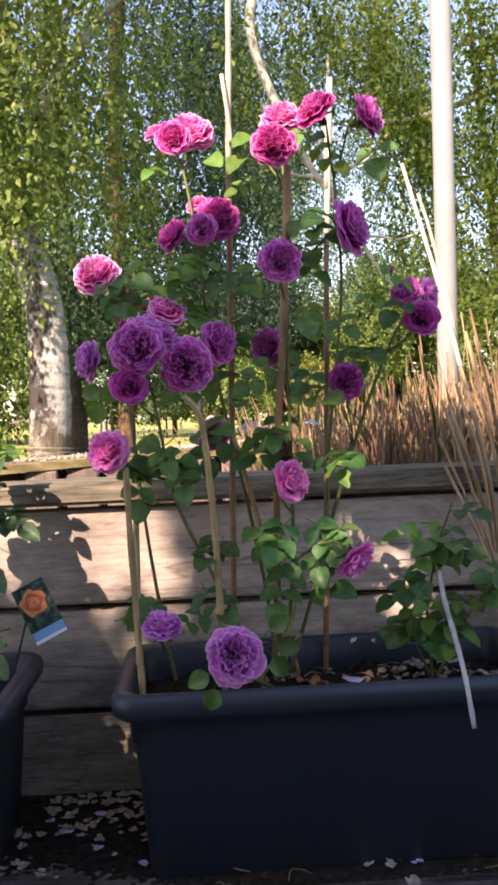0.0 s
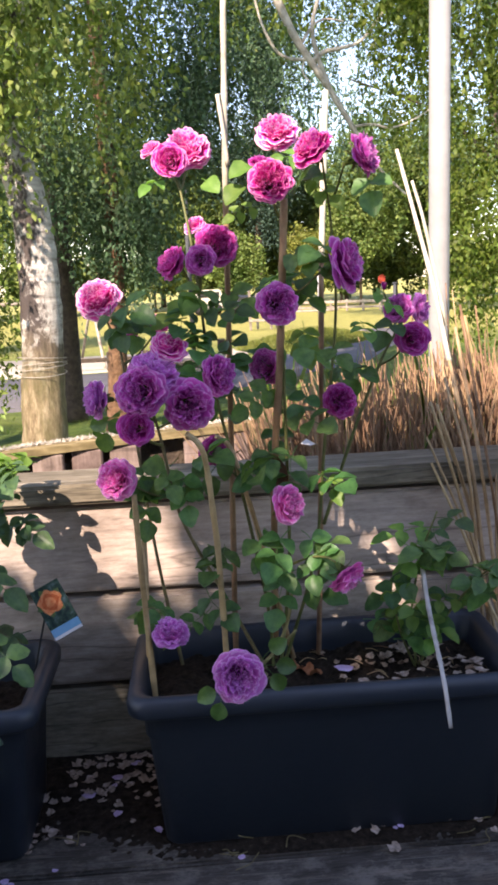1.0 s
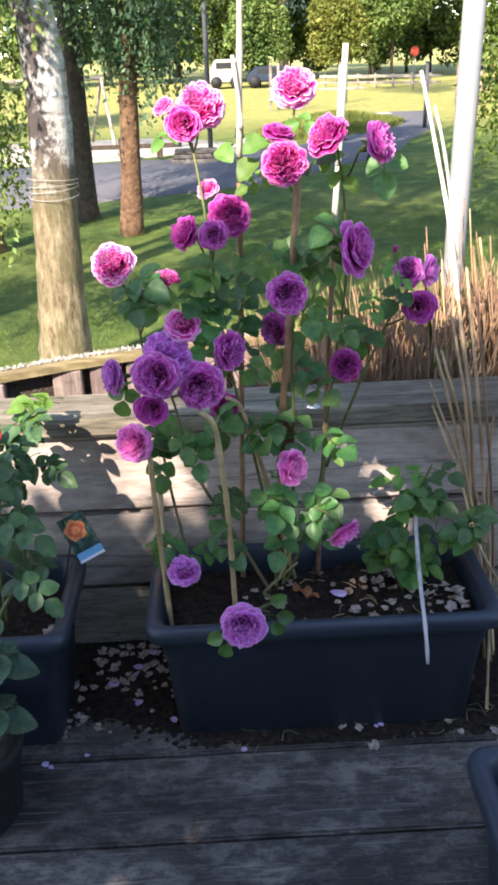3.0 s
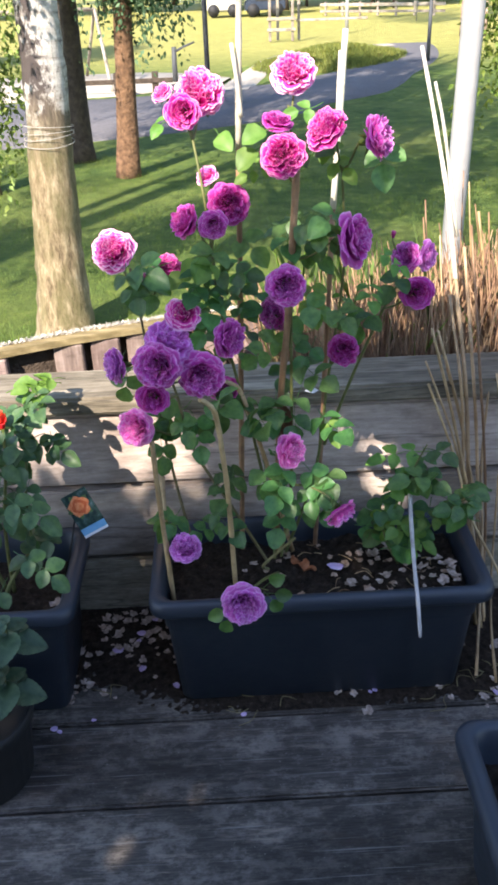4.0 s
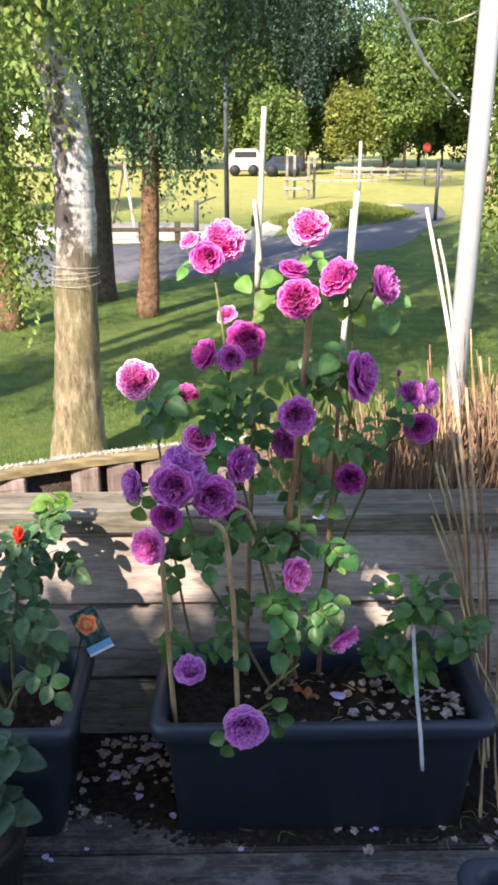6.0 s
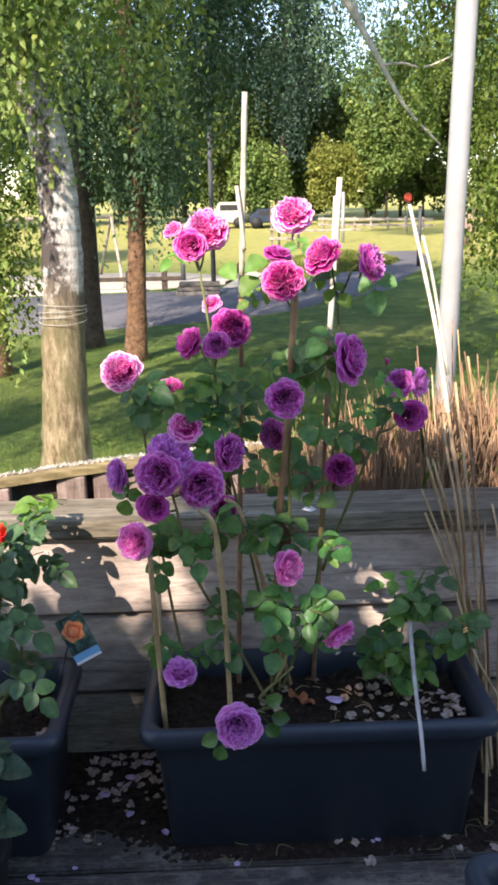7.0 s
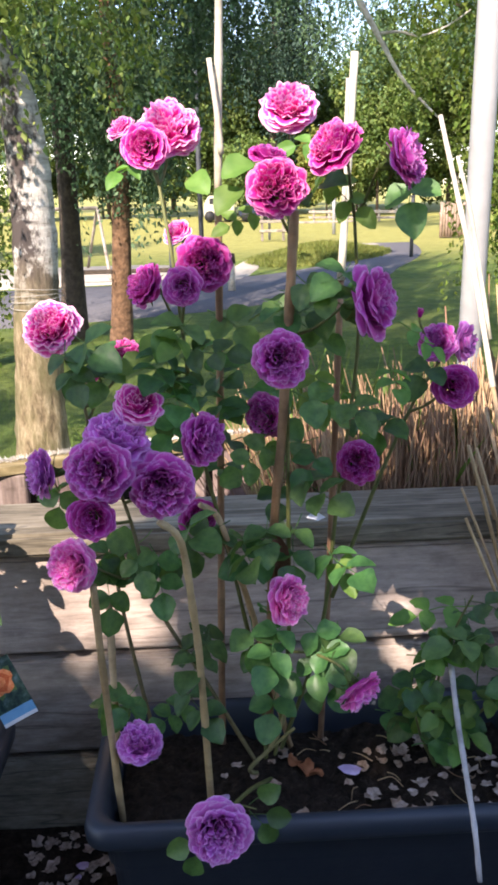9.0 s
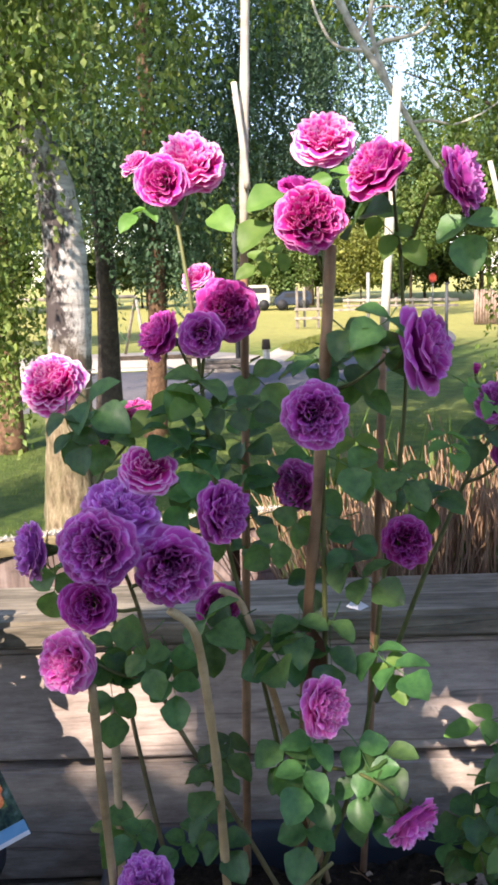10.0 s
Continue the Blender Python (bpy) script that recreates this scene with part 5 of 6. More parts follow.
cane("cane", "short pale split of cane", [(0.167, 1.266, 1.10), (0.163, 1.264, 0.96)], 0.0024, 0.003, M["cane_pale"])
cane("cane", "brown lower length of a cane", [(0.160, 1.266, 0.873), (0.15, 1.26, 0.603), (0.143, 1.27, 0.384), (0.137, 1.29, 0.19)], 0.0042, 0.0044, M["cane_brown"])
cane("stick", "bleached thin stick hung over the trough rim", [(0.296, 1.2, 0.40), (0.289, 1.13, 0.345), (0.281, 1.06, 0.316), (0.281, 1.02, 0.275), (0.283, 0.996, 0.22)], 0.0036, 0.0030, M["greystick"], "stick", "sticks")
SL = "long dry reed stalk leaning on the wall"
SG = "dry stalks by the wall"
TALL_STALKS = [
    ([(0.352, 1.56, 1.08), (0.386, 1.54, 0.934), (0.406, 1.51, 0.825), (0.415, 1.44, 0.69)], 0.0055),
    ([(0.378, 1.55, 1.021), (0.400, 1.54, 0.933), (0.430, 1.51, 0.75)], 0.0043),
    ([(0.51, 1.65, 0.76), (0.543, 1.6, 0.526), (0.57, 1.53, 0.3)], 0.0045),
    ([(0.353, 1.34, 0.524), (0.403, 1.3, 0.389), (0.434, 1.25, 0.276), (0.474, 1.15, 0.196), (0.53, 1.0, 0.02)], 0.0036),
    ([(0.353, 1.345, 0.631), (0.405, 1.33, 0.447), (0.446, 1.29, 0.247), (0.47, 1.26, 0.0)], 0.0042),
]
SHORT_STALKS = [
    ([(0.366, 1.35, 0.625), (0.426, 1.34, 0.428), (0.473, 1.3, 0.181), (0.49, 1.27, 0.0)], 0.0036),
    ([(0.374, 1.36, 0.60), (0.43, 1.345, 0.41), (0.478, 1.31, 0.19), (0.495, 1.28, 0.0)], 0.003),
    ([(0.345, 1.34, 0.57), (0.41, 1.325, 0.40), (0.455, 1.28, 0.2), (0.48, 1.25, 0.0)], 0.003),
    ([(0.473, 1.355, 0.502), (0.467, 1.33, 0.354), (0.47, 1.28, 0.196), (0.426, 1.1, 0.02)], 0.0036),
    ([(0.50, 1.32, 0.33), (0.472, 1.2, 0.117), (0.458, 1.08, 0.02)], 0.0034),
    ([(0.486, 1.36, 0.53), (0.509, 1.3, 0.371), (0.53, 1.2, 0.1)], 0.0034),
]
for pts, r in TALL_STALKS + SHORT_STALKS:
    cane("reed_stalk", SL, pts, r * 0.62, r * 0.8, M["cane_pale"] if pts[0][2] > 0.9 else M["cane"], "stalk", SG)

for dx, dz, r in ((0.0, 0.0, 0.0044), (0.011, 0.06, 0.0036), (-0.009, -0.03, 0.0032), (0.02, 0.1, 0.003)):
    cane("reed_stalk", "thick brown stalk leaning over the wall", [(0.415 + dx, 1.44, 0.69 + dz), (0.419 + dx * 1.1, 1.338 - abs(dx), 0.54 + dz * 0.1), (0.437 + dx * 1.3, 1.334 - abs(dx), 0.4), (0.455 + dx * 1.5, 1.33 - abs(dx), 0.2), (0.468 + dx * 1.6, 1.33, 0.0)], r * 0.8, r, M["cane"] if dx <= 0.011 else M["cane_brown"], "stalk", SG)
gq = random.Random(19)
for i in range(26):
    x, y = gq.uniform(0.44, 0.66), gq.uniform(1.52, 1.72)
    h2 = gq.uniform(0.62, 0.86) if i % 3 else gq.uniform(0.5, 0.66)
    lean = gq.gauss(-0.05, 0.035)
    cane("reed_stalk", "brown dry stalk standing behind the wall", [(x + lean, y + 0.02, h2), (x + lean * 0.45 + gq.gauss(0, 0.006), y, 0.4), (x, y, -0.3)], gq.uniform(0.001, 0.0016), gq.uniform(0.0018, 0.003), M["cane_brown"] if i % 5 else M["cane"], "stalk", "brown stalks behind the wall")

# ---- small rose in the same trough ----
small = thing("young_rose", "small young rose with light green leaves", "rose bush", (0.29, 1.21, 0.205))
o = Vector((0.285, 1.21, 0.2))
SM = [[(0, 0, 0), (-0.005, 0.01, 0.1), (0.01, 0.0, 0.2), (0.03, -0.02, 0.275)], [(0, 0, 0), (0.03, -0.02, 0.08), (0.075, -0.05, 0.16), (0.105, -0.07, 0.2)], [(0, 0, 0), (-0.03, -0.03, 0.07), (-0.045, -0.05, 0.12)]]
for pts in SM:
    put("stem", tube_mesh("stem", spline(pts, 6), 0.0024, 0.0014, M["stem"], 6), small)
gr = random.Random(34)
for k in range(25):
    pts = spline(SM[k % 3], 6)
    p = pts[gr.randrange(6, len(pts))] + Vector((gr.uniform(-0.03, 0.03), gr.uniform(-0.03, 0.03), gr.uniform(-0.02, 0.045)))
    set_leaf(small, (YOUNG if k % 5 in (1, 3) else LEAF)[k % 4], p, (gr.uniform(-1, 1), gr.uniform(-1, 0.5), gr.uniform(-0.3, 0.2)), (gr.uniform(-0.3, 0.3), -0.45, 1), gr.uniform(0.65, 0.9))

# ---- red rose in the next trough ----
redrose = thing("red_rose", "red-budded rose with dark glossy leaves in trough", "rose bush", (-0.40, 1.2, 0.19))
RM = [[(-0.05, -0.05, 0), (-0.03, -0.04, 0.06), (0.01, -0.01, 0.12), (0.02, 0.0, 0.25), (0.035, 0.08, 0.37)], [(-0.04, 0, 0), (-0.03, -0.01, 0.15), (0.0, -0.03, 0.3), (0.013, -0.045, 0.38)], [(-0.05, 0, 0), (-0.1, 0, 0.2), (-0.16, -0.02, 0.38)]]
for pts in RM:
    put("stem", tube_mesh("stem", spline(pts, 6), 0.0045, 0.002, M["stem"], 6), redrose)
gr = random.Random(36)
for k in range(34):
    pts = spline(RM[k % 3], 6)
    p = pts[gr.randrange(5, len(pts))] + Vector((gr.uniform(-0.06, 0.025), gr.uniform(-0.06, 0.05), gr.uniform(-0.04, 0.03)))
    if p.z < 0.15 and k % 3:
        continue
    set_leaf(redrose, REDLEAF[k % 5], p, (gr.uniform(-1, 1), gr.uniform(-1, 0.4), gr.uniform(-0.5, 0.1)), (gr.uniform(-0.3, 0.3), -0.45, 1), gr.uniform(0.6, 0.85))
for k in range(4):
    set_leaf(redrose, YOUNG[k % 4], (0.045 + 0.012 * k - 0.02, 0.1, 0.385 + 0.004 * k), (math.cos(k * 1.3), -abs(math.sin(k * 1.3)), 0.3), (0, -0.6, 1), 0.8)
for k, (x, z) in enumerate(((0.04, 0.341), (0.05, 0.293), (0.004, 0.314), (0.05, 0.391), (0.0, 0.266), (0.065, 0.298), (-0.02, 0.33), (0.03, 0.366))):
    set_leaf(redrose, REDLEAF[k % 5], (x, 0.05, z), (gr.uniform(-0.2, 1), -0.7, gr.uniform(-0.3, 0.2)), (-0.3, -0.6, 0.8), gr.uniform(0.6, 0.8))
set_leaf(redrose, REDLEAF[1], (0.035, -0.1, 0.265), (1, -0.5, -0.3), (0, -0.5, 1), 0.85)
set_leaf(redrose, REDLEAF[3], (0.045, -0.12, 0.16), (1, -0.4, -0.6), (0, -0.6, 1), 0.85)
me = rose_mesh(78, 0.7, TIGHT)
for v in me.vertices:
    v.co.z = v.co.z * 2.2 + 0.1
me.materials.append(petal_mat("petal_red", (0.55, 0.02, 0.012), (0.75, 0.05, 0.025), (0.85, 0.16, 0.08)))
set_bloom(redrose, me, (0.013, -0.049, 0.394), (0.1, -0.2, 1), 0.042, gr, "bud", "closed red bud")

# plant tag with a picture of an orange rose
tag = thing("plant_tag", "glossy plant label with orange rose picture", "plant tag", (-0.298, 1.245, 0.345), rz=8)
m, nt, b = material("tag_print", 0.25)
nt.links.new(ramp(nt, noise_tex(nt, coords(nt), 90, 3), [(0.35, (0.012, 0.028, 0.032)), (0.55, (0.04, 0.085, 0.07)), (0.75, (0.13, 0.2, 0.22))]), b.inputs["Base Color"])
M["tag"] = m
M["orange"] = mottled("orange_print", (0.7, 0.14, 0.04), (0.85, 0.4, 0.2), 180, 0.3, 0.0)
M["orange_deep"] = mottled("deep_orange_print", (0.5, 0.07, 0.02), (0.7, 0.18, 0.07), 260, 0.3, 0.0)
M["sky_blue"] = mottled("blue_print", (0.12, 0.35, 0.6), (0.2, 0.45, 0.68), 40, 0.3, 0.0)
M["white"] = mottled("white_print", (0.75, 0.76, 0.78), (0.82, 0.82, 0.84), 40, 0.3, 0.0)
tilt = pose(0, 0, 0, -16, -25, 0) @ Matrix.Scale(1.12, 4)
part("card", box_bm(-0.0225, 0.0225, -0.0006, 0.0006, -0.046, 0.034, 0.0003), M["tag"], tag, "dark printed card", tilt)
part("strip", box_bm(-0.022, 0.022, -0.0011, -0.0007, -0.0455, -0.029), M["sky_blue"], tag, "light blue printed strip", tilt)
part("strip", box_bm(-0.022, 0.022, -0.0015, -0.0012, -0.0455, -0.041), M["white"], tag, "white printed edge", tilt)
for ring, (rad, off) in enumerate(((0.0175, -0.0011), (0.0125, -0.0013), (0.0075, -0.0015))):
    bm = bmesh.new()
    bmesh.ops.create_circle(bm, cap_ends=True, segments=24, radius=rad)
    for v in bm.verts:
        a = math.atan2(v.co.y, v.co.x)
        r = 1 + 0.1 * math.sin(a * (5 - ring) + ring) + 0.05 * math.sin(a * 9 + 1)
        v.co = Vector((v.co.x * r - 0.002, off, v.co.y * r + 0.008))
    bmesh.ops.recalc_face_normals(bm, faces=bm.faces)
    part("picture", bm, M["orange"] if ring % 2 == 0 else M["orange_deep"], tag, "printed orange bloom", tilt)
put("stake", tube_mesh("stake", [Vector((-0.012, 0.003, 0.0)), Vector((-0.034, -0.012, -0.08)), Vector((-0.052, -0.02, -0.15))], 0.0018, 0.0016, M["pot"], 6), tag, "thin black stake")
leafprint = bmesh.new()
for a in (0.6, 1.9, 3.3, 4.4, 5.4):
    c2, d, sd = Vector((-0.002, -0.0009, 0.008)), Vector((math.cos(a), 0, math.sin(a))), Vector((-math.sin(a), 0, math.cos(a)))
    leafprint.faces.new([leafprint.verts.new(c2 + d * u + sd * w) for u, w in ((0.012, 0.0), (0.018, -0.005), (0.0235, 0.0), (0.018, 0.005))])
part("picture", leafprint, M["leaf_red"], tag, "printed green leaves", tilt)

# ---- herb in a black pot ----
pot = thing("flower_pot", "black round plastic pot with soil", "pot", (-0.475, 0.955, 0))
loops = []
for r, z in ((0.082, 0.0), (0.085, 0.003), (0.098, 0.125), (0.104, 0.128), (0.106, 0.15), (0.103, 0.153), (0.099, 0.15), (0.094, 0.12), (0.09, 0.115)):
    loops.append([Vector((r * math.cos(2 * math.pi * k / 28), r * math.sin(2 * math.pi * k / 28), z)) for k in range(28)])
v, f = loft(loops)
put("shell", mesh_from("shell", v, f, M["pot"]), pot)
herb = thing("broadleaf_herb", "broad grey-green leafy plant in black pot", "plant", (-0.475, 0.955, 0.115))
HM = []
for i in range(3):
    g = random.Random(300 + i)
    v, f = [], []
    for iu in range(19):
        x = iu / 18
        half = 0.026 * math.sin(math.pi * x ** 0.75) ** 0.8 + 0.0006
        for iw in range(9):
            w = iw / 4 - 1
            vein = 0.0024 * math.cos((x * 0.06 - abs(w) * half * 0.8) / 0.0085 * 2 * math.pi) * (1 - abs(w) ** 4) * min(1, x * 6)
            v.append((x * 0.062 + 0.0006 * math.sin(iu * 2.4), w * half * (1 + 0.04 * (-1) ** iu * (abs(w) == 1)), 0.008 * abs(w) ** 1.4 * (1 - x) - 0.012 * x * x + vein - 0.0012 * (iw == 4) + g.uniform(-0.0004, 0.0004)))
    for iu in range(18):
        for iw in range(8):
            q = iu * 9 + iw
            f.append((q, q + 1, q + 10, q + 9))
    HM.append(mesh_from("leaf", v, f, M["leaf_herb"]))
for sx, sy, h2 in ((0.085, 0.02, 0.185), (0.08, -0.02, 0.115), (0.02, -0.03, 0.15), (-0.03, 0.03, 0.19), (-0.04, -0.04, 0.14)):
    put("stem", tube_mesh("stem", [Vector((sx * 0.3, sy * 0.3, -0.01)), Vector((sx * 0.7, sy * 0.7, h2 * 0.5)), Vector((sx, sy, h2))], 0.003, 0.002, M["stem"], 6), herb)
    for k in range(7):
        a = k * 1.57 + (0.78 if k > 3 else 0)
        lift = -0.1 + 0.25 * (k > 3)
        ob = set_leaf(herb, HM[k % 3], (sx, sy, h2 - 0.025 + 0.01 * k), (math.cos(a), math.sin(a), lift), (0, -0.15, 1), 1.0 if k < 4 else 0.62)
        ob.location = Vector((sx, sy, h2 - 0.025 + 0.006 * k))


# ---- fallen petals and litter ----
def spilled(x, y):
    """Height of the soil spilled on the deck: deepest along the wall, thinning to crumbs."""
    front = 1.165 - 0.115 * min(1.0, max(0.0, (x + 0.32) / 0.25))
    n1 = noise.noise((x * 6, y * 10, 4.1)) + 0.6 * noise.noise((x * 21, y * 28, 1.2))
    n2 = noise.noise((x * 95, y * 95, 7.7)) + 0.6 * noise.noise((x * 190, y * 190, 3.3))
    if y < 1.056:
        return -0.01
    return 0.004 * max(-1.0, min(1.0, (y - front) / 0.09)) + 0.0022 * n1 + 0.0014 * n2


nx, ny = 360, 100
xs, ys = np.linspace(-0.62, 0.78, nx), np.linspace(1.02, 1.371, ny)
verts = [(x, y, max(-0.006, spilled(x, y))) for y in ys for x in xs]
faces = [(j * nx + i, j * nx + i + 1, (j + 1) * nx + i + 1, (j + 1) * nx + i) for j in range(ny - 1) for i in range(nx - 1)]
faces = [f for f in faces if max(verts[k][2] for k in f) > -0.002]
tagged(put("spilled_soil", mesh_from("spilled_soil", verts, faces, M["soil"])), "dark soil spilled over the deck along the wall", "soil", kind="stuff")
gt = random.Random(61)
for x, y, n2 in ((-0.02, 1.075, 3), (0.02, 1.065, 2), (0.46, 1.12, 7), (0.52, 1.08, 6), (0.36, 1.07, 4), (-0.25, 1.12, 2)):
    for _ in range(n2):
        a, ln2, cx, cy = gt.uniform(0, 6.28), gt.uniform(0.02, 0.06), x + gt.gauss(0, 0.03), y + gt.gauss(0, 0.015)
        d, sd = Vector((math.cos(a), math.sin(a), 0)), Vector((-math.sin(a), math.cos(a), 0))
        pts = [Vector((cx, cy, 0.004)) + d * ln2 * f2 + sd * ln2 * 0.5 * math.sin(f2 * 3) * gt.uniform(0.2, 1) + Vector((0, 0, 0.006 * math.sin(f2 * 3.1))) for f2 in (0, 0.3, 0.6, 1.0)]
        tagged(put("dry_twig", tube_mesh("dry_twig", spline(pts, 4), 0.0011, 0.0006, M["woodystem"], 5)), "thin dry curled twig lying on the deck", "twig", "twigs on the deck")


def petal_bits(seed, mat, size, jag):
    g = random.Random(seed)
    verts, faces = [], []
    lobes = [1 + jag * g.uniform(-1, 1) for _ in range(12)]
    curl, twist = g.uniform(-0.5, 0.9), g.uniform(-0.3, 0.6)
    for rad in (0.0, 0.25, 0.5):
        for k in range(12 if rad else 1):
            a = k * math.tau / 12
            rr = rad * (lobes[k] if rad else 1)
            x, y = rr * math.cos(a), rr * math.sin(a) * (0.75 + 0.12 * math.cos(a))
            verts.append((x * size, y * size, size * (curl * x * x + twist * y * y + 0.5 * jag * rad * g.uniform(-1, 1)) + 0.0012))
    faces += [(0, 1 + k, 1 + (k + 1) % 12) for k in range(12)]
    faces += [(1 + k, 13 + k, 13 + (k + 1) % 12, 1 + (k + 1) % 12) for k in range(12)]
    low = min(v[2] for v in verts)
    return mesh_from("fallen_petal", [(x, y, z - low + 0.0004) for x, y, z in verts], faces, mat, False)


BITS = [petal_bits(400 + i, M["petal_dry"] if i < 4 else M["petal_fresh"], 0.013 + 0.003 * (i % 3), 0.5 if i < 4 else 0.14) for i in range(7)]


def drop(x, y, z, k, g, group):
    ob = put("fallen_petal", BITS[k], None, "", pose(x, y, z, g.uniform(-12, 12), g.uniform(-12, 12), g.uniform(0, 360)) @ Matrix.Scale(g.uniform(0.6, 1.4) * (1.05 if z > 0.1 else 0.92), 4))
    return tagged(ob, "withered pale petal lying on the deck" if k < 4 else "fresh lilac petal fallen from the roses", "petal", group)


gd = random.Random(55)
for x, y in ((-0.019, 1.049), (-0.147, 1.13), (-0.296, 1.054), (-0.367, 1.038), (-0.356, 1.03), (0.231, 1.093), (0.222, 1.088)):
    drop(x, y, 0.005, 4 + gd.randrange(3), gd, "petals on the deck")
for x, y in ((0.325, 1.105), (0.31, 1.1), (0.19, 1.085), (0.205, 1.095), (0.16, 1.09), (0.37, 1.064), (0.355, 1.09), (0.21, 1.04), (-0.223, 1.189), (-0.285, 1.119), (-0.215, 1.18)):
    drop(x, y, 0.005, gd.randrange(5), gd, "petals on the deck")
for i in range(78):
    drop(gd.uniform(-0.31, -0.14), 1.35 - abs(gd.gauss(0, 0.08)), 0.005 + 0.004 * gd.random(), gd.randrange(4) if i % 20 else 5, gd, "petals on the deck")
for i in range(12):
    drop(-0.33 + gd.uniform(-0.02, 0.03), gd.uniform(1.08, 1.25), 0.005, gd.randrange(4), gd, "petals on the deck")
for i in range(34):
    drop(gd.uniform(0.36, 0.62), gd.uniform(1.02, 1.2), 0.005 + 0.004 * gd.random(), gd.randrange(4) if i % 6 else 4, gd, "petals on the deck")
for i in range(34):
    x, y = gd.uniform(-0.12, 0.385), gd.uniform(1.1, 1.285)
    if x < 0.17 and gd.random() < 0.8:
        continue
    drop(x, y, 0.221 + 0.003 * gd.random(), gd.randrange(4) if i % 12 else 5, gd, "petals on the soil")
CURL = []
for s in range(3):
    g = random.Random(440 + s)
    v, f = [], []
    for i in range(7):
        a = (i / 6 - 0.5) * g.uniform(1.6, 3.2)
        for j in range(4):
            y = (j / 3 - 0.5) * 0.02 * (1 - 0.6 * abs(i / 3 - 1) ** 2)
            v.append((0.009 * math.sin(a) + g.uniform(-0.001, 0.001), y + g.uniform(-0.0015, 0.0015), 0.009 - 0.008 * math.cos(a) + 0.002 * math.sin(y * 300 + s)))
    for i in range(6):
        for j in range(3):
            f.append((i * 4 + j, i * 4 + 4 + j, i * 4 + 5 + j, i * 4 + 1 + j))
    CURL.append(mesh_from("dry_leaf", v, f, M["dry_leaf"]))
for i in range(24):
    x = gd.uniform(0.13, 0.385) if i % 4 else gd.uniform(0.02, 0.1)
    ob = put("dry_leaf", CURL[i % 3], None, "", pose(x, gd.uniform(1.11, 1.27), 0.219, gd.uniform(-15, 15), gd.uniform(-15, 15), gd.uniform(0, 360)) @ Matrix.Scale(gd.uniform(0.4, 1.1), 4))
    tagged(ob, "curled dry leaf lying on the soil", "leaf", "dry leaves on the soil")
for i in range(20):
    x, y, a, ln2 = gd.uniform(0.1, 0.39), gd.uniform(1.1, 1.28), gd.uniform(0, 6.28), gd.uniform(0.012, 0.035)
    d = Vector((math.cos(a), math.sin(a), 0))
    pts = [Vector((x, y, 0.222)) - d * ln2 * 0.5, Vector((x, y, 0.224 + 0.004 * gd.random())) + Vector((-d.y, d.x, 0)) * ln2 * gd.uniform(-0.25, 0.25), Vector((x, y, 0.222)) + d * ln2 * 0.5]
    tagged(put("straw", tube_mesh("straw", spline(pts, 3), 0.0009, 0.0005, M["cane"] if i % 3 else M["cane_brown"], 4)), "short dry straw lying on the soil", "straw", "straws on the soil")
fresh_petal = drop(0.165, 1.19, 0.226, 5, gd, "petals on the soil")
fresh_petal.scale, fresh_petal.rotation_euler = (1.7, 1.3, 1.3), (0.1, 0.1, -0.15)
for x, y, n2 in ((0.231, 1.205, 9), (0.405, 1.17, 9), (0.357, 1.19, 5), (0.288, 1.235, 5), (0.345, 1.125, 6)):
    for i in range(n2):
        px, py = min(0.38, x + gd.gauss(0, 0.016)), y + gd.gauss(0, 0.018)
        if i % 3:
            drop(px, py, 0.22 + 0.006 * gd.random(), gd.randrange(4), gd, "petals on the soil")
        else:
            ob = put("dry_leaf", CURL[i % 3], None, "", pose(px, py, 0.22, gd.uniform(-30, 30), gd.uniform(-30, 30), gd.uniform(0, 360)) @ Matrix.Scale(gd.uniform(0.5, 1.0), 4))
            tagged(ob, "curled dry leaf lying on the soil", "leaf", "dry leaves on the soil")
rusty = CURL[1].copy()
rusty.materials[0] = mottled("rusty_leaf", (0.22, 0.07, 0.025), (0.42, 0.17, 0.08), 70, 0.75, 0.3, 0.003)
for x, y, turn2 in ((0.108, 1.208, 30), (0.093, 1.222, 140), (0.118, 1.192, 250)):
    tagged(put("dry_leaf", rusty, None, "", pose(x, y, 0.219, 10, -12, turn2) @ Matrix.Scale(1.15, 4)), "curled rust-brown leaf lying on the soil", "leaf", "dry leaves on the soil")
for i in range(4):
    drop(-0.36 + gd.uniform(-0.02, 0.02), gd.uniform(1.1, 1.15), 0.21, gd.randrange(4), gd, "petals on the soil")


# ---- park furniture ----
def post(name, label, x, y, h2, r, mat, category="post", sides=12, group=""):
    t = thing(name, label, category, (x, y, LAWN), group)
    put("shaft", tube_mesh("shaft", [Vector((0, 0, 0)), Vector((0, 0, h2 * 0.5)), Vector((0, 0, h2))], r, r * 0.85, mat, sides), t)
    return t


marker = post("path_post", "dark grey post beside the footpath", 5.16, 22.2, 1.5, 0.048, M["darkpost"])
part("cap", box_bm(-0.055, 0.055, -0.055, 0.055, 1.49, 1.53, 0.01), M["darkpost"], marker)
lamp = post("lamp_post", "grey metal lamp post beside the playground", -0.16, 17, 4.5, 0.05, M["darkpost"], "lamp post")
part("lamp_head", box_bm(-0.12, 0.12, -0.3, 0.1, 4.45, 4.55, 0.02), M["greypost"], lamp)

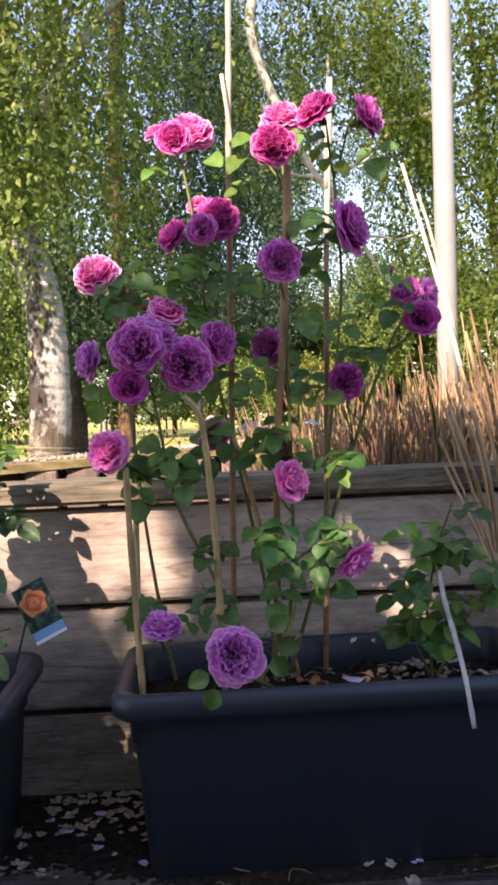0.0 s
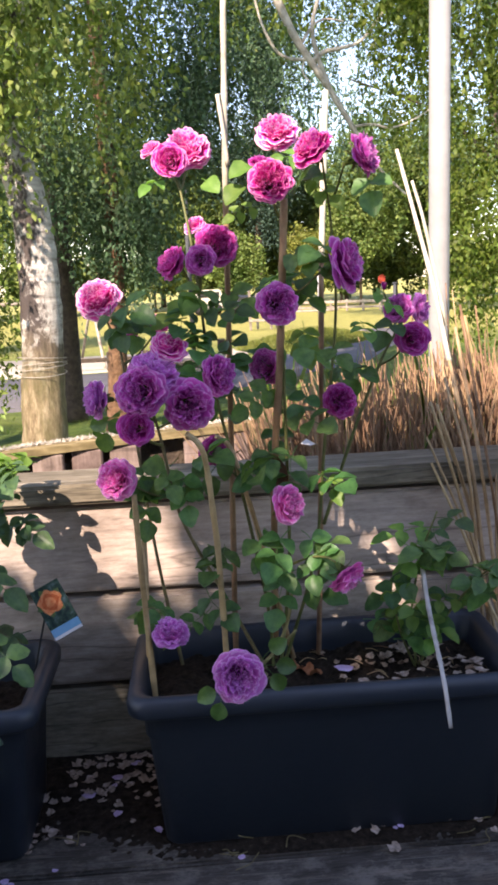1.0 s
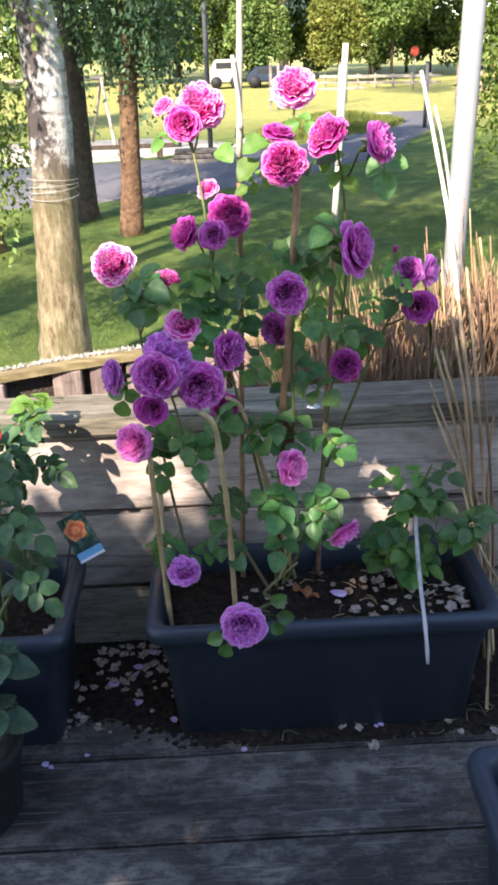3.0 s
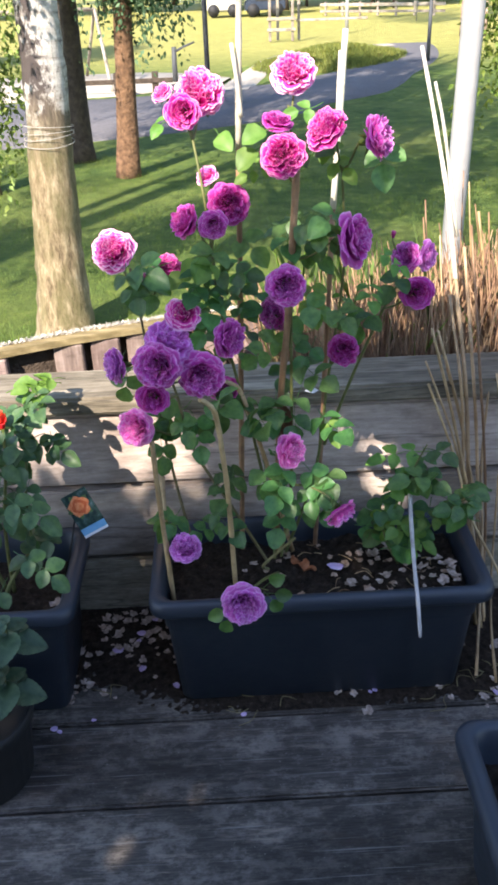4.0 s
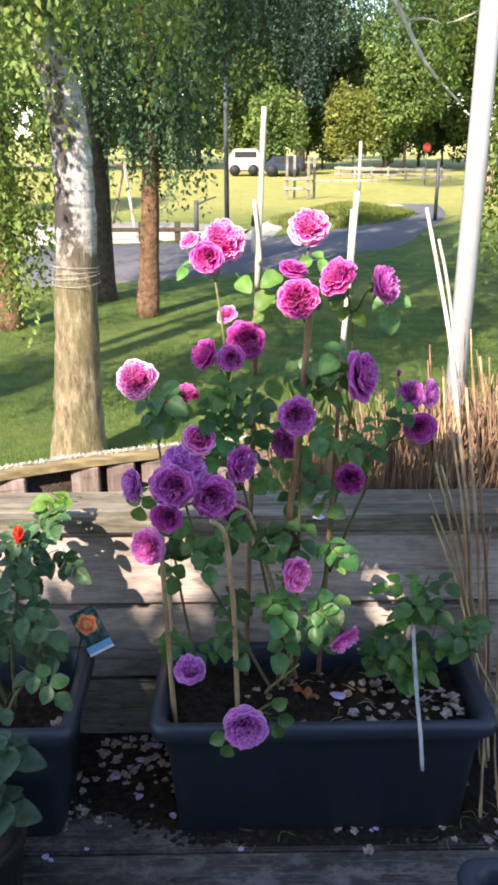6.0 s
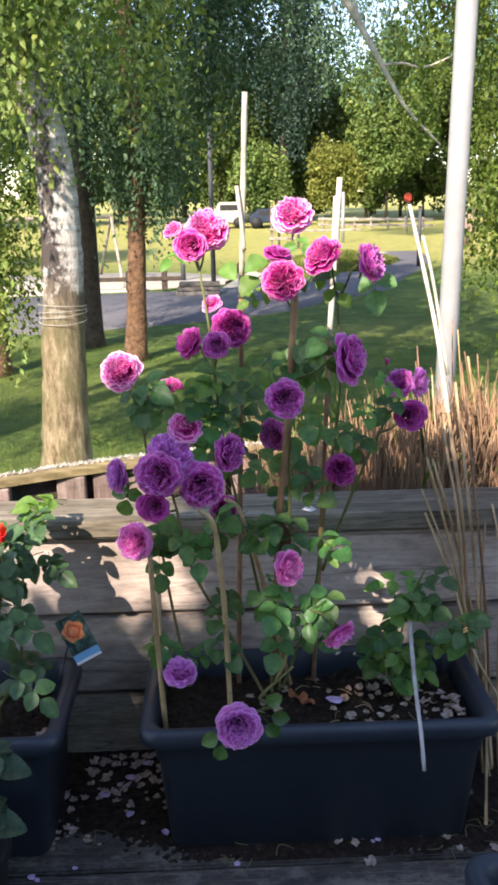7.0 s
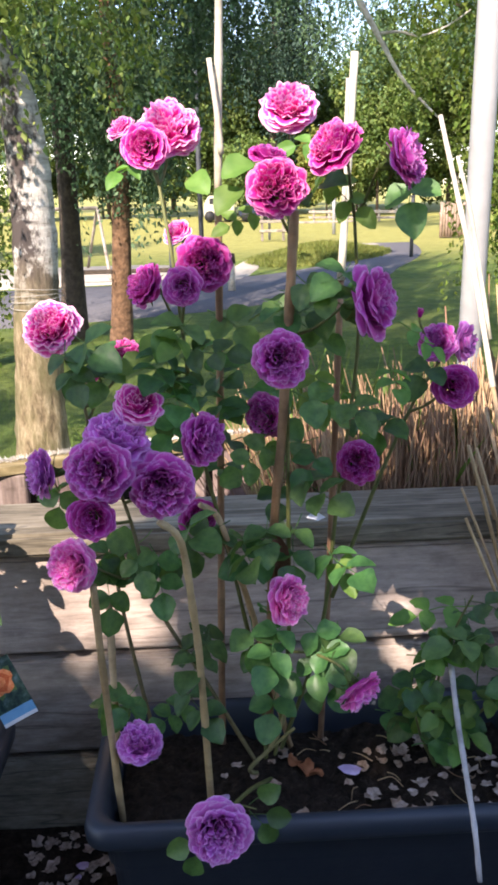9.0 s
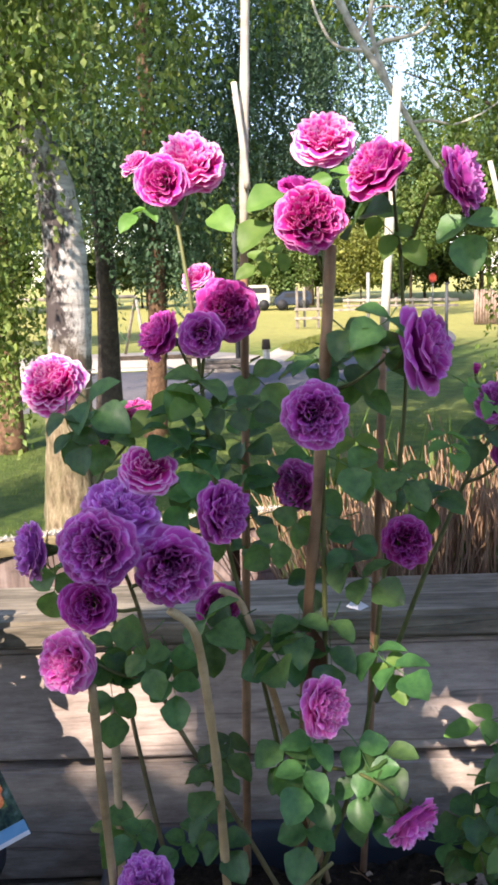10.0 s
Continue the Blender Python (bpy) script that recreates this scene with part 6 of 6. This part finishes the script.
stump = post("bollard", "short tan wooden bollard with a dark top", 0.37, 15.9, 0.62, 0.075, M["sandwood"], "bollard")
put("cap", tube_mesh("cap", [Vector((0, 0, 0.5)), Vector((0, 0, 0.6)), Vector((0, 0, 0.68))], 0.085, 0.07, M["barkdark"], 12), stump, "dark rounded top")
fence = thing("fence", "low wooden rail fence at the far lawn edge", "fence", (5.7, 47.5, LAWN), rz=-40)
for i in range(7):
    part("post", box_bm(i * 1.0 - 0.05, i * 1.0 + 0.05, -0.05, 0.05, 0, 0.62, 0.01), M["farwood"], fence)
part("rail", box_bm(-0.3, 6.6, -0.09, -0.05, 0.42, 0.56, 0.01), M["farwood"], fence)
part("rail", box_bm(-0.3, 6.6, -0.09, -0.05, 0.14, 0.26, 0.01), M["farwood"], fence)

swing = thing("swing_frame", "pale wooden A-frame of a playground swing", "swing", (-2.1, 18.3, LAWN))
top_end = Vector((-0.36, 1.4, 1.47))
for x0, y0 in ((0.0, 0.0), (-0.95, 3.4)):
    put("leg", tube_mesh("leg", [Vector((x0, y0, 0)), Vector((x0, y0, 0)).lerp(top_end, 0.5), top_end], 0.036, 0.033, M["farwood"], 8), swing)
put("crossbeam", tube_mesh("crossbeam", [top_end, top_end + Vector((-1.5, -0.3, 0)), top_end + Vector((-3.0, -0.6, 0))], 0.04, 0.04, M["farwood"], 8), swing)
pump = thing("water_post", "grey metal post with a slanting arm", "post", (-0.88, 19.7, LAWN))
put("shaft", tube_mesh("shaft", [Vector((0, 0, 0)), Vector((0, 0, 0.35)), Vector((0.01, 0, 0.7))], 0.06, 0.05, M["darkpost"], 10), pump)
put("arm", tube_mesh("arm", [Vector((0.01, 0, 0.6)), Vector((0.22, 0, 0.7)), Vector((0.45, 0, 0.78))], 0.025, 0.02, M["darkpost"], 8), pump)

rail = thing("barrier", "dark low timber rail beside the sand", "barrier", (-1.2, 17.9, LAWN))
for x in (-1.75, -0.75, 0.0):
    part("post", box_bm(x - 0.06, x + 0.06, -0.06, 0.06, 0, 0.4, 0.01), M["barkdark"], rail)
part("rail", box_bm(-1.85, 0.35, -0.09, -0.06, 0.2, 0.29, 0.01), M["barkdark"], rail)

bench = thing("timber_stack", "weathered timbers stacked as a low seat", "bench", (-0.46, 16.9, LAWN))
for i in range(3):
    part("timber", box_bm(-0.45 + 0.03 * i, 0.42, -0.2 + 0.02 * i, 0.2, 0.085 * i, 0.085 * i + 0.078, 0.012), M["stackwood"], bench)

guard = thing("tree_guard", "wooden frame guarding a young tree", "frame", (2.25, 30.8, LAWN))
for x, y in ((-0.4, 0), (0.35, 0), (-0.1, 0.6), (0.6, 0.5)):
    part("post", box_bm(x - 0.045, x + 0.045, y - 0.045, y + 0.045, 0, 1.45, 0.012), M["farwood"], guard)
for z in (0.3, 0.62):
    part("rail", box_bm(-0.5, 0.45, -0.1, -0.065, z, z + 0.1, 0.01), M["farwood"], guard)
part("rail", box_bm(0.5, 2.9, 0.4, 0.45, 0.55, 0.63, 0.01), M["farwood"], guard)
post("white_post", "slim white wooden post on the lawn", 4.85, 34, 1.9, 0.07, M["steel"])
M["shedwood"] = wood("pole_wood", (0.16, 0.11, 0.08), (0.3, 0.215, 0.16), (0.46, 0.35, 0.27), (60.0, 60.0, 5.0))
gate = thing("palisade", "short palisade of upright brown poles at the lawn edge", "palisade", (8.4, 30, LAWN))
gp2 = random.Random(12)
for i in range(9):
    x = -0.4 + i * 0.098
    put("pole", tube_mesh("pole", [Vector((x, 0, 0)), Vector((x, gp2.uniform(-0.02, 0.02), 0.6)), Vector((x + gp2.uniform(-0.02, 0.02), 0, 1.18 + gp2.uniform(-0.07, 0.05)))], 0.052, 0.045, M["shedwood"], 9), gate)
part("rail", box_bm(-0.45, 0.45, 0.055, 0.1, 0.75, 0.85, 0.01), M["shedwood"], gate)
sign = post("flag_marker", "red marker on a thin pole", 8.7, 40, 1.6, 0.02, M["greypost"], "marker")
part("disc", box_bm(-0.16, 0.16, -0.02, 0.02, 1.4, 1.8, 0.07, 3), M["red"], sign, "red panel")


def vehicle(name, label, x, y, length, height, bonnet, paint, seed):
    """Side view along x: body with wheel arches above four wheels, dark glass."""
    t = thing(name, label, "vehicle", (x, y, LAWN))
    w = 1.7
    prof = [(0, 0.3), (0, height * 0.62), (length * 0.06, height * 0.72), (length * bonnet, height * 0.74), (length * (bonnet + 0.12), height), (length * 0.93, height), (length, height * 0.8), (length, 0.3)]
    bm = bmesh.new()
    ring = [[bm.verts.new((px, py, pz)) for px, pz in prof] for py in (0, w)]
    bm.faces.new(ring[0])
    bm.faces.new(list(reversed(ring[1])))
    for i in range(len(prof)):
        j = (i + 1) % len(prof)
        bm.faces.new((ring[0][j], ring[0][i], ring[1][i], ring[1][j]))
    bmesh.ops.bevel(bm, geom=bm.edges[:], offset=0.05, segments=2, affect="EDGES")
    part("body", bm, paint, t)
    part("window", box_bm(length * (bonnet + 0.15), length * 0.9, -0.012, 0.02, height * 0.68, height * 0.9, 0.01), M["pot"], t, "dark side window")
    for wx in (0.2, 0.8):
        for wy in (0.0, w - 0.18):
            line = [Vector((length * wx, wy - 0.02, 0.31)), Vector((length * wx, wy + 0.1, 0.31)), Vector((length * wx, wy + 0.2, 0.31))]
            put("wheel", tube_mesh("wheel", line, 0.31, 0.31, M["pot"], 16), t, "black tyre")
    return t


M["cream"] = mottled("cream_paint", (0.4, 0.38, 0.3), (0.48, 0.45, 0.36), 3, 0.35, 0.02)
M["navy"] = mottled("navy_paint", (0.02, 0.03, 0.05), (0.035, 0.045, 0.07), 3, 0.3, 0.02)
vehicle("parked_van", "pale cream van parked across the lawn", -0.3, 50, 1.75, 1.45, 0.05, M["cream"], 1)
vehicle("parked_car", "dark blue car parked across the lawn", 1.7, 49.2, 2.1, 1.05, 0.12, M["navy"], 2)
